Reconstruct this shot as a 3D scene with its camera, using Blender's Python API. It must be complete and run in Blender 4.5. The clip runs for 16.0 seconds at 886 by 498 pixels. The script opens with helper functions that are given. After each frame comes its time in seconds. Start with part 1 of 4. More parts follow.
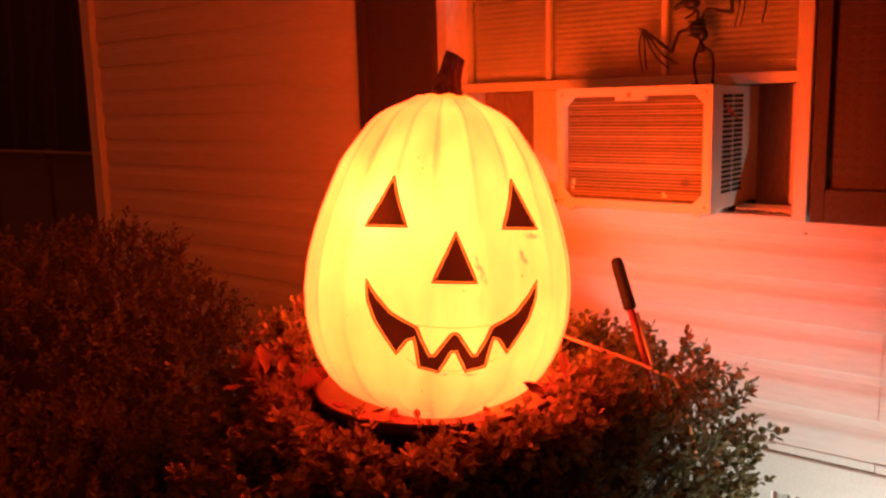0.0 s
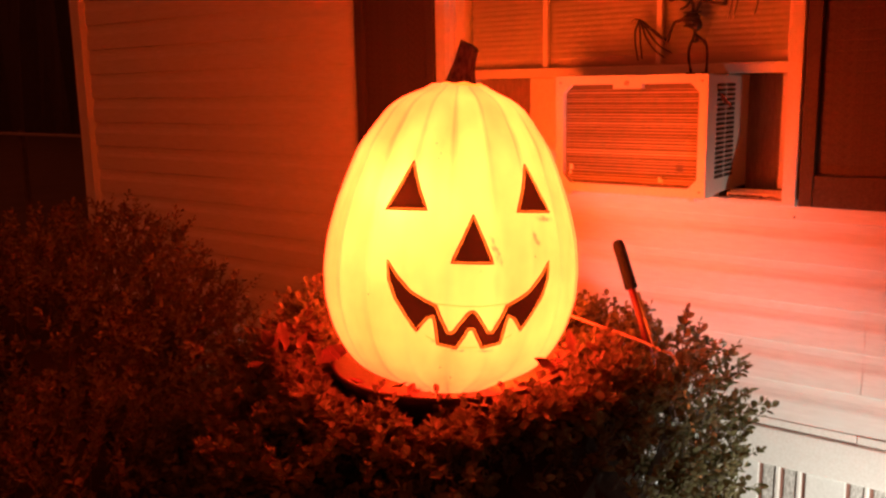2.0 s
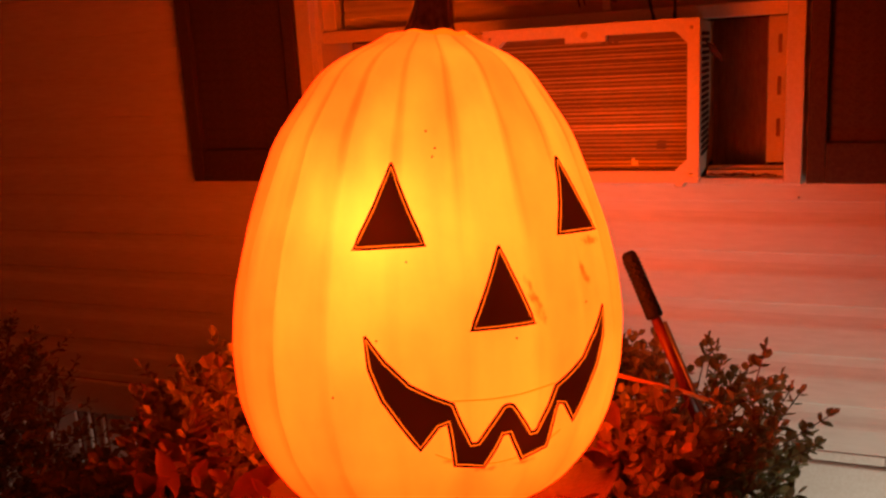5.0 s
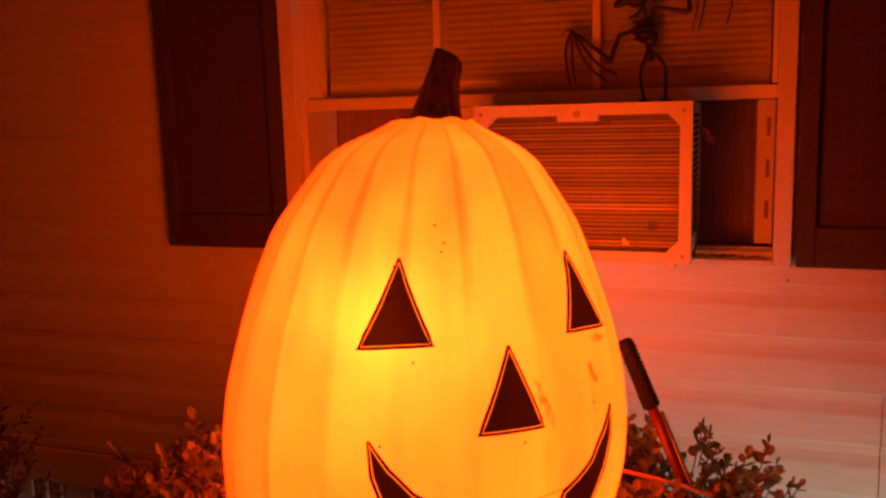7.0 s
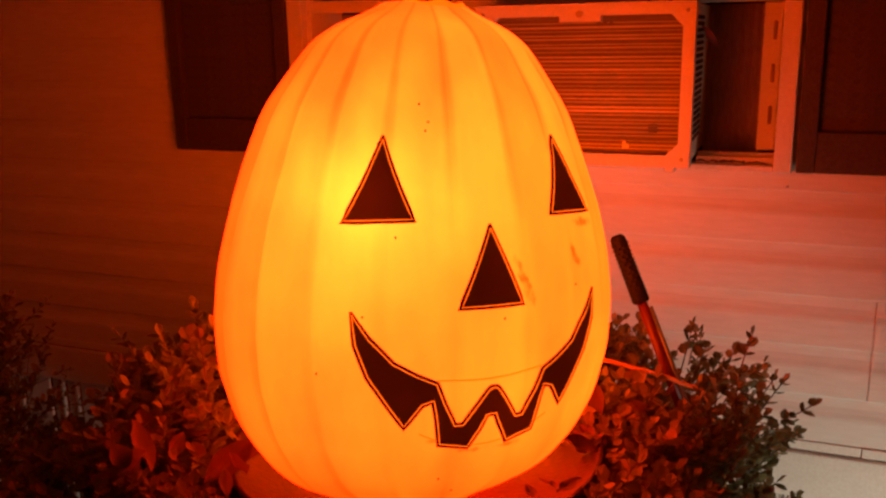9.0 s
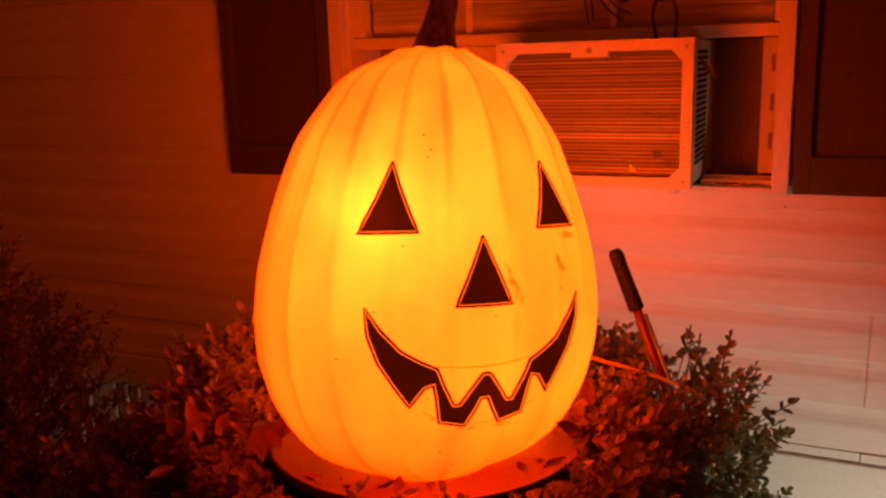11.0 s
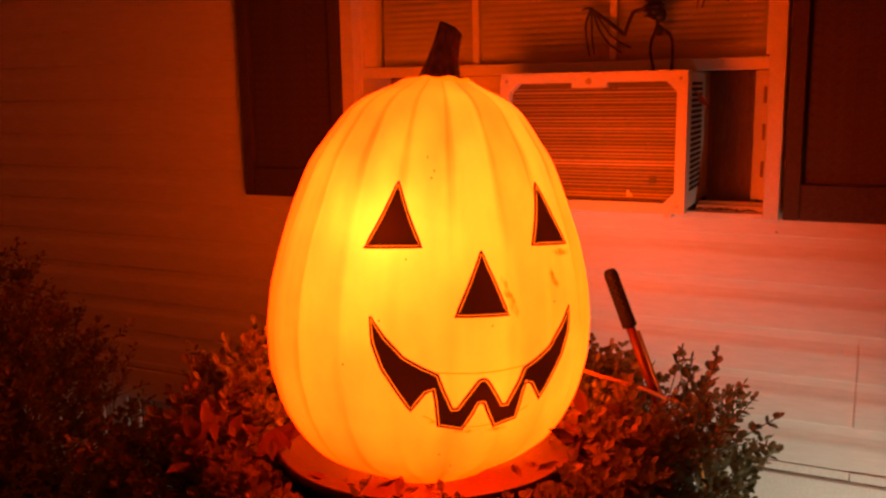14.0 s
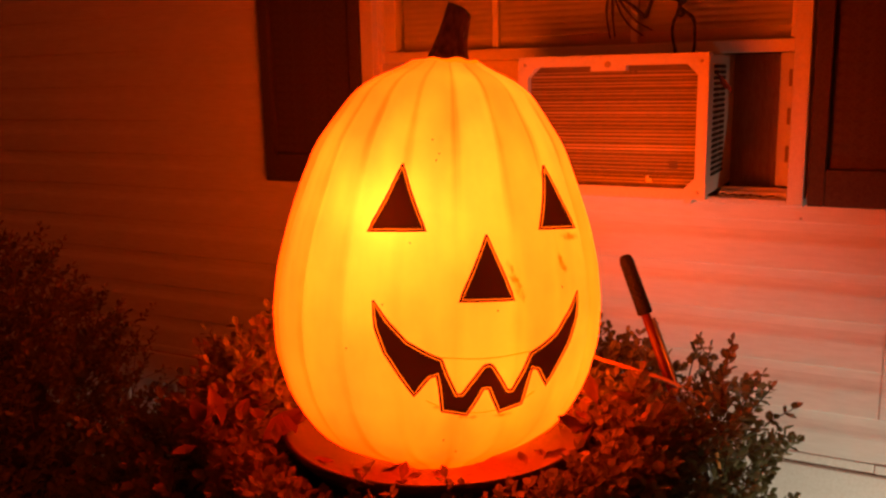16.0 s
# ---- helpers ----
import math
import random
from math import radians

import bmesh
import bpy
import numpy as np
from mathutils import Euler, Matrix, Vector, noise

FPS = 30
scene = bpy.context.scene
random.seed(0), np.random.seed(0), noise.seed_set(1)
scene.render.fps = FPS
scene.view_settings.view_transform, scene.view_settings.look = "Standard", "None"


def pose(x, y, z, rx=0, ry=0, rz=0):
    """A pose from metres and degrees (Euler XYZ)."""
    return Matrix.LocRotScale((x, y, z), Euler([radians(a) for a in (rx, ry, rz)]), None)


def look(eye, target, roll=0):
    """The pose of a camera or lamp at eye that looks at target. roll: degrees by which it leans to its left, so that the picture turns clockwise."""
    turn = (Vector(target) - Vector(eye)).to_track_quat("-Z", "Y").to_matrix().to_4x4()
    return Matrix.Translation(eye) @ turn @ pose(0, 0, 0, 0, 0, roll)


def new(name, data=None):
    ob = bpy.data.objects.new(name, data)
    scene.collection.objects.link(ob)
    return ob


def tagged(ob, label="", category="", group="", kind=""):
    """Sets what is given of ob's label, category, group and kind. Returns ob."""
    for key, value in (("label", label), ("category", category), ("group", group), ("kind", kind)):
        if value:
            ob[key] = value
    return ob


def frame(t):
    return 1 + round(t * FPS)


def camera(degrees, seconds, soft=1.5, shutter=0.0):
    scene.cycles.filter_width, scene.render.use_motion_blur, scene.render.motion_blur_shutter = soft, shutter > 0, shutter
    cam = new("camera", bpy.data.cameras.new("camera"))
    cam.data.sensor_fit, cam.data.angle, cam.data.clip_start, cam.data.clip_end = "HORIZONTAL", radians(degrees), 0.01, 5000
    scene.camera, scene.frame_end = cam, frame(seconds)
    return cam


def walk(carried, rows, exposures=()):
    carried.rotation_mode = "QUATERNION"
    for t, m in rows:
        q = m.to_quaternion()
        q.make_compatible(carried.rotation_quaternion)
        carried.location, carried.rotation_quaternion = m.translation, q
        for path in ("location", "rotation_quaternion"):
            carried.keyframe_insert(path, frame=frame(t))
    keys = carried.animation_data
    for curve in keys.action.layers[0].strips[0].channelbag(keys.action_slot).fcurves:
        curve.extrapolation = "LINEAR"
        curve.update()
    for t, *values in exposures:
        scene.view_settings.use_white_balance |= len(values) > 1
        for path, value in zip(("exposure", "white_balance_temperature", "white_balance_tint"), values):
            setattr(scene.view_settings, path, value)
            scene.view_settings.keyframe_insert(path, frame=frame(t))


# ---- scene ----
cam = camera(53.9, 16.0, soft=2.5)
PATH = [
    (0, (0.019, 0.127, 1.498), (-1.227, 1.656, 1.169), -1.4),
    (0.5, (0.029, 0.086, 1.504), (-1.219, 1.613, 1.169), -1.3),
    (1, (0.0, 0.028, 1.494), (-1.24, 1.555, 1.134), -1.3),
    (1.5, (-0.009, 0.006, 1.499), (-1.223, 1.556, 1.151), -1.0),
    (2, (-0.008, 0.011, 1.509), (-1.196, 1.577, 1.142), -1.0),
    (2.5, (-0.027, 0.048, 1.502), (-1.187, 1.631, 1.118), -1.5),
    (3, (-0.092, 0.108, 1.501), (-1.214, 1.717, 1.113), -2.3),
    (3.2, (-0.135, 0.161, 1.493), (-1.233, 1.784, 1.092), -2.6),
    (5.3, (-0.687, 0.455, 1.482), (-1.398, 2.276, 1.059), -3.1),
    (5.5, (-0.696, 0.46, 1.485), (-1.388, 2.29, 1.071), -2.9),
    (6, (-0.712, 0.463, 1.496), (-1.394, 2.307, 1.131), -2.4),
    (6.5, (-0.712, 0.477, 1.521), (-1.381, 2.336, 1.211), -1.8),
    (7, (-0.715, 0.47, 1.528), (-1.394, 2.324, 1.21), -1.6),
    (7.5, (-0.719, 0.469, 1.511), (-1.413, 2.311, 1.155), -1.4),
    (8, (-0.706, 0.466, 1.491), (-1.409, 2.294, 1.087), -1.4),
    (8.5, (-0.688, 0.468, 1.48), (-1.397, 2.28, 1.022), -1.3),
    (9, (-0.668, 0.456, 1.476), (-1.379, 2.263, 0.996), -1.1),
    (11.3, (-0.523, 0.303, 1.499), (-1.359, 2.072, 1.081), -1.7),
    (11.5, (-0.521, 0.309, 1.498), (-1.357, 2.078, 1.082), -1.7),
    (12, (-0.511, 0.318, 1.492), (-1.35, 2.087, 1.085), -1.9),
    (12.5, (-0.514, 0.301, 1.494), (-1.333, 2.087, 1.117), -1.7),
    (13, (-0.527, 0.264, 1.497), (-1.347, 2.052, 1.134), -1.5),
    (13.5, (-0.526, 0.227, 1.491), (-1.353, 2.012, 1.127), -1.2),
    (14, (-0.481, 0.23, 1.497), (-1.334, 2.002, 1.136), -1.0),
    (14.5, (-0.449, 0.233, 1.494), (-1.325, 1.992, 1.123), -0.9),
    (15, (-0.438, 0.241, 1.489), (-1.333, 1.989, 1.108), -1.0),
    (15.5, (-0.441, 0.252, 1.487), (-1.35, 1.993, 1.106), -1.1),
    (16, (-0.449, 0.262, 1.486), (-1.371, 1.995, 1.101), -1.2),
]
EXPOSURES = [(0, 1.42, 5700, 4), (3.2, 1.42, 5700, 4), (5.3, 0.12, 6800, 11), (6.5, 0.15, 6800, 11), (9.2, 0.15, 6800, 11), (11.5, 0.34, 6800, 6), (16, 0.44, 6800, 4)]
walk(cam, [(t, look(eye, target, roll)) for t, eye, target, roll in PATH], EXPOSURES)

# ---- light ----
# added dim red ambient, lifts the dark parts in place of lens haze
world = bpy.data.worlds.new("red_ambient")
scene.world = world
world.use_nodes = True
world.node_tree.nodes["Background"].inputs[0].default_value = (1.0, 0.11, 0.025, 1)
world.node_tree.nodes["Background"].inputs[1].default_value = 0.085


def lamp(name, place, watts, colour, size):
    data = bpy.data.lights.new(name, "POINT")
    data.energy, data.color, data.shadow_soft_size = watts, colour, size
    ob = new(name, data)
    ob.matrix_world = Matrix.Translation(place)
    return ob


PUMPKIN_GLOW = 2.2        # shell radiance
BACK_GLOW = 9.0          # added glow on the shell's unseen back, to light the wall behind
BULB_WATTS = 2.2         # the bulb inside the shell
GARDEN_WATTS = 35.0       # low white garden spotlight past the end of the bed, turned to the foot of the wall
spot = bpy.data.lights.new("garden_light", "SPOT")
spot.energy, spot.color, spot.shadow_soft_size = GARDEN_WATTS, (1.0, 0.86, 0.68), 0.06
spot.spot_size, spot.spot_blend = radians(90), 1.0
new("garden_light", spot).matrix_world = look((0.25, 1.70, 0.08), (-0.59, 2.225, 0.22))


# ---- materials ----
HEIGHT, SIDE, FRONT, REAR = 0.6485, 0.271, 0.178, 0.215      # the pumpkin shell


def mat(name, dark, light, scale=30.0, rough=0.6, bump=0.2, metal=0.0, stretch=(1, 1, 1), stain=0.35, islands=False, grain=6.0, coat=0.0):
    """A surface whose colour wanders between two tones at a coarse and a fine scale, with fine relief."""
    m = bpy.data.materials.new(name)
    m.use_nodes = True
    n, l = m.node_tree.nodes, m.node_tree.links
    b = n["Principled BSDF"]
    b.inputs["Roughness"].default_value, b.inputs["Metallic"].default_value = rough, metal
    b.inputs["Coat Weight"].default_value = coat
    co, mp = n.new("ShaderNodeTexCoord"), n.new("ShaderNodeMapping")
    mp.inputs["Scale"].default_value = stretch
    l.new(co.outputs["Object"], mp.inputs["Vector"])
    fine, wide = n.new("ShaderNodeTexNoise"), n.new("ShaderNodeTexNoise")
    fine.inputs["Scale"].default_value, fine.inputs["Detail"].default_value = scale * grain, 6
    wide.inputs["Scale"].default_value, wide.inputs["Detail"].default_value = scale * 0.15, 5
    for t in (fine, wide):
        l.new(mp.outputs["Vector"], t.inputs["Vector"])
    mixed = n.new("ShaderNodeMix")
    mixed.inputs["Factor"].default_value = stain
    l.new(fine.outputs["Fac"], mixed.inputs["A"])
    l.new(wide.outputs["Fac"], mixed.inputs["B"])
    source = mixed.outputs["Result"]
    if islands:
        geo, info, blend = n.new("ShaderNodeNewGeometry"), n.new("ShaderNodeObjectInfo"), n.new("ShaderNodeMix")
        total = n.new("ShaderNodeMath")
        total.operation = "ADD"
        l.new(geo.outputs["Random Per Island"], total.inputs[0])
        l.new(info.outputs["Random"], total.inputs[1])
        wrap = n.new("ShaderNodeMath")
        wrap.operation = "FRACT"
        l.new(total.outputs[0], wrap.inputs[0])
        blend.inputs["Factor"].default_value = 0.65
        l.new(source, blend.inputs["A"])
        l.new(wrap.outputs[0], blend.inputs["B"])
        source = blend.outputs["Result"]
    ramp = n.new("ShaderNodeValToRGB")
    ramp.color_ramp.elements[0].position, ramp.color_ramp.elements[1].position = (0.05, 0.95) if islands else (0.32, 0.68)
    ramp.color_ramp.elements[0].color, ramp.color_ramp.elements[1].color = (*dark, 1), (*light, 1)
    l.new(source, ramp.inputs["Fac"])
    l.new(ramp.outputs["Color"], b.inputs["Base Color"])
    if bump:
        bp = n.new("ShaderNodeBump")
        bp.inputs["Strength"].default_value, bp.inputs["Distance"].default_value = bump, 0.002
        l.new(fine.outputs["Fac"], bp.inputs["Height"])
        l.new(bp.outputs["Normal"], b.inputs["Normal"])
    return m


def shell_material(name, tone, glow, ribbed=False):
    """Thin blow-moulded plastic: lit through from the bulb inside and by added emission, with a faint sheen outside."""
    m = bpy.data.materials.new(name)
    m.use_nodes = True
    n, l = m.node_tree.nodes, m.node_tree.links
    n.remove(n["Principled BSDF"])
    out = n["Material Output"]
    co, noise_a, noise_b = n.new("ShaderNodeTexCoord"), n.new("ShaderNodeTexNoise"), n.new("ShaderNodeTexNoise")
    mp = n.new("ShaderNodeMapping")
    mp.inputs["Scale"].default_value = (1, 1, 0.22)
    l.new(co.outputs["Object"], mp.inputs["Vector"])
    l.new(mp.outputs["Vector"], noise_a.inputs["Vector"])
    noise_a.inputs["Scale"].default_value, noise_a.inputs["Detail"].default_value = 16, 4
    l.new(co.outputs["Object"], noise_b.inputs["Vector"])
    noise_b.inputs["Scale"].default_value, noise_b.inputs["Detail"].default_value = 9, 6
    add = n.new("ShaderNodeMath")
    add.operation = "ADD"
    l.new(noise_a.outputs["Fac"], add.inputs[0])
    l.new(noise_b.outputs["Fac"], add.inputs[1])
    wander = n.new("ShaderNodeMapRange")
    wander.inputs["From Min"].default_value, wander.inputs["From Max"].default_value = 0.6, 1.4
    wander.inputs["To Min"].default_value, wander.inputs["To Max"].default_value = 0.66, 1.22
    l.new(add.outputs[0], wander.inputs["Value"])
    scaled = n.new("ShaderNodeMix")
    scaled.data_type, scaled.blend_type = "RGBA", "MULTIPLY"
    scaled.inputs["Factor"].default_value = 1
    scaled.inputs["A"].default_value = (*tone, 1)
    l.new(wander.outputs["Result"], scaled.inputs["B"])
    if ribbed:
        def calc(op, a, b=0.0, c=0.0):
            m_ = n.new("ShaderNodeMath")
            m_.operation = op
            for k, v in enumerate((a, b, c)):
                if isinstance(v, (int, float)):
                    m_.inputs[k].default_value = v
                else:
                    l.new(v, m_.inputs[k])
            return m_.outputs[0]

        def span(v, lo, hi, to_lo, to_hi):
            r = n.new("ShaderNodeMapRange")
            r.interpolation_type = "SMOOTHSTEP"
            for key, value in (("From Min", lo), ("From Max", hi), ("To Min", to_lo), ("To Max", to_hi)):
                r.inputs[key].default_value = value
            l.new(v, r.inputs["Value"])
            return r.outputs["Result"]

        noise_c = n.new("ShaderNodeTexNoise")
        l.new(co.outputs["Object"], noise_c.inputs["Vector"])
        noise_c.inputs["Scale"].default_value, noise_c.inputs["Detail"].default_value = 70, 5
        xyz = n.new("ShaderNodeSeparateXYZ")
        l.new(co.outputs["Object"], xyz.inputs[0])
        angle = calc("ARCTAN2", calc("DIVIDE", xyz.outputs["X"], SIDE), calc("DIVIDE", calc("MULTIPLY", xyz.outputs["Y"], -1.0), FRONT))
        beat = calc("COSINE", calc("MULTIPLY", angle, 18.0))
        # weaker glow in grooves, flanks, foot and crown is put into the colour
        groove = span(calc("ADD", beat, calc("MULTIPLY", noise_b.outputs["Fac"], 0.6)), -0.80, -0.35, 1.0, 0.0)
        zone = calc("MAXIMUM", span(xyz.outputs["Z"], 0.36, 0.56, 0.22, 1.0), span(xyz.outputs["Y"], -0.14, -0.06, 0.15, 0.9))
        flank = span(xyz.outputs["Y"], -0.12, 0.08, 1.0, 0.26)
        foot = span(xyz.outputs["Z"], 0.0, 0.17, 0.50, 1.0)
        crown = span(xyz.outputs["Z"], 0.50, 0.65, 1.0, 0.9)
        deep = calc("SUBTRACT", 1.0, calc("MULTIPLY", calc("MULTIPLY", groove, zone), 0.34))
        # a rubbed reddish smear beside the nose and one under an eye
        smears = 1.0
        for sx, sz, wide, high in ((0.046, 0.312, 0.008, 0.034), (0.158, 0.376, 0.020, 0.007), (0.135, 0.335, 0.008, 0.016), (0.11, 0.20, 0.03, 0.010), (-0.02, 0.112, 0.022, 0.004), (0.035, 0.110, 0.016, 0.004), (-0.075, 0.132, 0.012, 0.004)):
            slant = calc("MULTIPLY", calc("SUBTRACT", xyz.outputs["Z"], sz), 0.43)
            dx = calc("DIVIDE", calc("ADD", calc("SUBTRACT", xyz.outputs["X"], sx), slant), wide)
            dz = calc("DIVIDE", calc("SUBTRACT", xyz.outputs["Z"], sz), high)
            far = calc("ADD", calc("ADD", calc("MULTIPLY", dx, dx), calc("MULTIPLY", dz, dz)), calc("MULTIPLY", noise_c.outputs["Fac"], 4.4))
            smears = calc("MULTIPLY", smears, span(far, 1.7, 3.3, 0.36, 1.0))
        deep = calc("MULTIPLY", deep, smears)
        # each lobe's glow is set a little brighter or dimmer in its colour
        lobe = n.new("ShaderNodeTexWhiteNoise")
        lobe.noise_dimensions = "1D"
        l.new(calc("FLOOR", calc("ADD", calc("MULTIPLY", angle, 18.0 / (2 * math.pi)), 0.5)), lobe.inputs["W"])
        amount = calc("ADD", calc("MULTIPLY", calc("SUBTRACT", lobe.outputs["Value"], 0.5), calc("MULTIPLY", zone, 0.42)), 1.0)
        deep = calc("MULTIPLY", deep, amount)
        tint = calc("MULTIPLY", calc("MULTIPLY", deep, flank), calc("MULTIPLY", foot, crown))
        dimmed = n.new("ShaderNodeMix")
        dimmed.data_type, dimmed.blend_type = "RGBA", "MULTIPLY"
        dimmed.inputs["Factor"].default_value = 1
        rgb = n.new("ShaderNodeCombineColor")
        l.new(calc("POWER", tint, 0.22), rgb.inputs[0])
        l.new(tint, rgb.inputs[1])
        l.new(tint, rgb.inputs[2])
        l.new(scaled.outputs["Result"], dimmed.inputs["A"])
        l.new(rgb.outputs[0], dimmed.inputs["B"])
        scaled = dimmed
    trans, gloss, emit = n.new("ShaderNodeBsdfTranslucent"), n.new("ShaderNodeBsdfGlossy"), n.new("ShaderNodeEmission")
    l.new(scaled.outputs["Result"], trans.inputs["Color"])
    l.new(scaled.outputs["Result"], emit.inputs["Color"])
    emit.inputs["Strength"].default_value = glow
    gloss.inputs["Roughness"].default_value = 0.3
    gloss.inputs["Color"].default_value = (0.9, 0.8, 0.7, 1)
    both, sheen = n.new("ShaderNodeAddShader"), n.new("ShaderNodeMixShader")
    l.new(trans.outputs[0], both.inputs[0])
    l.new(emit.outputs[0], both.inputs[1])
    sheen.inputs[0].default_value = 0.03
    l.new(both.outputs[0], sheen.inputs[1])
    l.new(gloss.outputs[0], sheen.inputs[2])
    l.new(sheen.outputs[0], out.inputs["Surface"])
    return m


def glass_material():
    m = bpy.data.materials.new("window_glass")
    m.use_nodes = True
    b = m.node_tree.nodes["Principled BSDF"]
    b.inputs["Transmission Weight"].default_value, b.inputs["Roughness"].default_value = 1.0, 0.02
    b.inputs["IOR"].default_value, b.inputs["Base Color"].default_value = 1.1, (0.95, 0.95, 0.95, 1)
    return m


VINYL = mat("white_vinyl_siding", (0.68, 0.65, 0.60), (0.78, 0.76, 0.72), 20, 0.5, 0.12, stretch=(0.15, 1, 1))
TRIM = mat("white_painted_trim", (0.68, 0.64, 0.58), (0.8, 0.78, 0.74), 25, 0.5, 0.1)
SKIRT = mat("white_vinyl_skirting", (0.6, 0.58, 0.54), (0.74, 0.72, 0.68), 18, 0.55, 0.1)
RIBBED = mat("embossed_vinyl_rib", (0.25, 0.22, 0.19), (0.72, 0.7, 0.66), 55, 0.55, 0.3, stretch=(2.2, 1, 0.5), stain=0.1, grain=3.0)
RUST = mat("red_brown_skirting_gap", (0.16, 0.07, 0.05), (0.3, 0.14, 0.1), 30, 0.7, 0.3)
SHUTTER = mat("dark_brown_shutter_plastic", (0.058, 0.040, 0.030), (0.098, 0.068, 0.05), 30, 0.55, 0.2)
METAL = mat("beige_painted_sheet_metal", (0.6, 0.57, 0.5), (0.74, 0.71, 0.64), 30, 0.4, 0.06)
COIL = mat("dusty_condenser_core", (0.07, 0.055, 0.045), (0.2, 0.17, 0.14), 40, 0.6, 0.3, stretch=(0.06, 1, 3))
FIN = mat("bare_metal_fin", (0.24, 0.20, 0.15), (0.52, 0.45, 0.35), 30, 0.45, 0.3, metal=0.35, stretch=(0.12, 1, 4), islands=True)
# near-black colour in place of unlit depth: vent slots, wall core, room
VOID = mat("unlit_black", (0.012, 0.01, 0.009), (0.03, 0.025, 0.02), 30, 0.8, 0.1)
PLEAT = mat("brown_stained_accordion_panel", (0.24, 0.17, 0.12), (0.38, 0.29, 0.21), 24, 0.6, 0.15, stretch=(2, 1, 0.3))
BLIND = mat("ivory_blind_slat", (0.5, 0.44, 0.36), (0.62, 0.56, 0.47), 30, 0.5, 0.05)
LEAF = mat("boxwood_leaf", (0.075, 0.085, 0.03), (0.33, 0.28, 0.14), 60, 0.36, 0.15, islands=True)
DARK_LEAF = mat("dusky_shrub_leaf", (0.08, 0.074, 0.03), (0.34, 0.26, 0.12), 60, 0.45, 0.15, islands=True)
FENCE = mat("weathered_grey_rail", (0.2, 0.18, 0.16), (0.34, 0.31, 0.28), 20, 0.8, 0.4)
DRY = mat("dry_fallen_leaf", (0.12, 0.06, 0.028), (0.3, 0.18, 0.085), 40, 0.6, 0.4, islands=True)
DARK_DRY = mat("red_brown_dead_leaf", (0.045, 0.014, 0.009), (0.12, 0.035, 0.02), 40, 0.6, 0.4)
TWIG = mat("grey_brown_twig", (0.06, 0.045, 0.03), (0.16, 0.12, 0.085), 60, 0.8, 0.5)
INNER = mat("dark_fill", (0.015, 0.013, 0.008), (0.05, 0.04, 0.025), 40, 0.9, 0.8)
SOIL = mat("dark_mulch", (0.02, 0.014, 0.01), (0.07, 0.05, 0.035), 12, 0.95, 1.0)
STEM = mat("brown_painted_stem", (0.05, 0.022, 0.012), (0.22, 0.10, 0.05), 40, 0.25, 1.0, stretch=(1, 1, 0.35), grain=3.0, coat=0.6)
BOWL = mat("rust_brown_birdbath", (0.018, 0.008, 0.006), (0.075, 0.032, 0.022), 26, 0.5, 0.8, stain=0.6)
GRIP = mat("black_rubber_grip", (0.006, 0.0055, 0.0055), (0.016, 0.014, 0.013), 70, 0.7, 0.4)
GRIP.node_tree.nodes["Principled BSDF"].inputs["Specular IOR Level"].default_value = 0.2
SHUTTER.node_tree.nodes["Principled BSDF"].inputs["Specular IOR Level"].default_value = 0.2
RED = mat("red_enamel_handle", (0.08, 0.008, 0.006), (0.13, 0.014, 0.010), 40, 0.42, 0.1)
STEEL = mat("worn_grey_steel", (0.28, 0.28, 0.28), (0.45, 0.45, 0.45), 60, 0.35, 0.2, metal=0.8)
CORD = mat("orange_cord_rubber", (0.8, 0.3, 0.06), (0.9, 0.4, 0.1), 60, 0.5, 0.1)
BAT = mat("black_bat_plastic", (0.012, 0.011, 0.011), (0.035, 0.03, 0.028), 60, 0.45, 0.2)
STRAW = mat("dry_straw_blade", (0.3, 0.2, 0.1), (0.5, 0.36, 0.2), 60, 0.6, 0.3, islands=True)
GLASS = glass_material()


def let_light_through(m, share):
    """Thin leaves pass part of the light that falls on their far side."""
    n, l = m.node_tree.nodes, m.node_tree.links
    b, out, ramp = n["Principled BSDF"], n["Material Output"], n["Color Ramp"]
    thin, both = n.new("ShaderNodeBsdfTranslucent"), n.new("ShaderNodeMixShader")
    l.new(ramp.outputs["Color"], thin.inputs["Color"])
    both.inputs[0].default_value = share
    l.new(b.outputs[0], both.inputs[1])
    l.new(thin.outputs[0], both.inputs[2])
    l.new(both.outputs[0], out.inputs["Surface"])


for leafy in (LEAF, DARK_LEAF, DRY):
    let_light_through(leafy, 0.45)

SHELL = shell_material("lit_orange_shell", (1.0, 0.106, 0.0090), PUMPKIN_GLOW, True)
BACK_SHELL = shell_material("bright_back_shell", (1.0, 0.088, 0.0015), BACK_GLOW)
GROOVE = shell_material("dark_moulded_groove", (0.012, 0.0006, 0.0001), PUMPKIN_GLOW)
FACE = shell_material("dark_brown_face_paint", (0.0085, 0.0034, 0.0005), 0.5)
RIMMAT = shell_material("moulded_shell_lip", (0.6, 0.080, 0.003), PUMPKIN_GLOW)


# ---- builders ----
def mesh_of(name, verts, faces, material, smooth=False):
    me = bpy.data.meshes.new(name)
    me.from_pydata([tuple(v) for v in verts], [], [tuple(f) for f in faces])
    me.materials.append(material)
    if smooth:
        me.polygons.foreach_set("use_smooth", [True] * len(me.polygons))
    me.update()
    return me


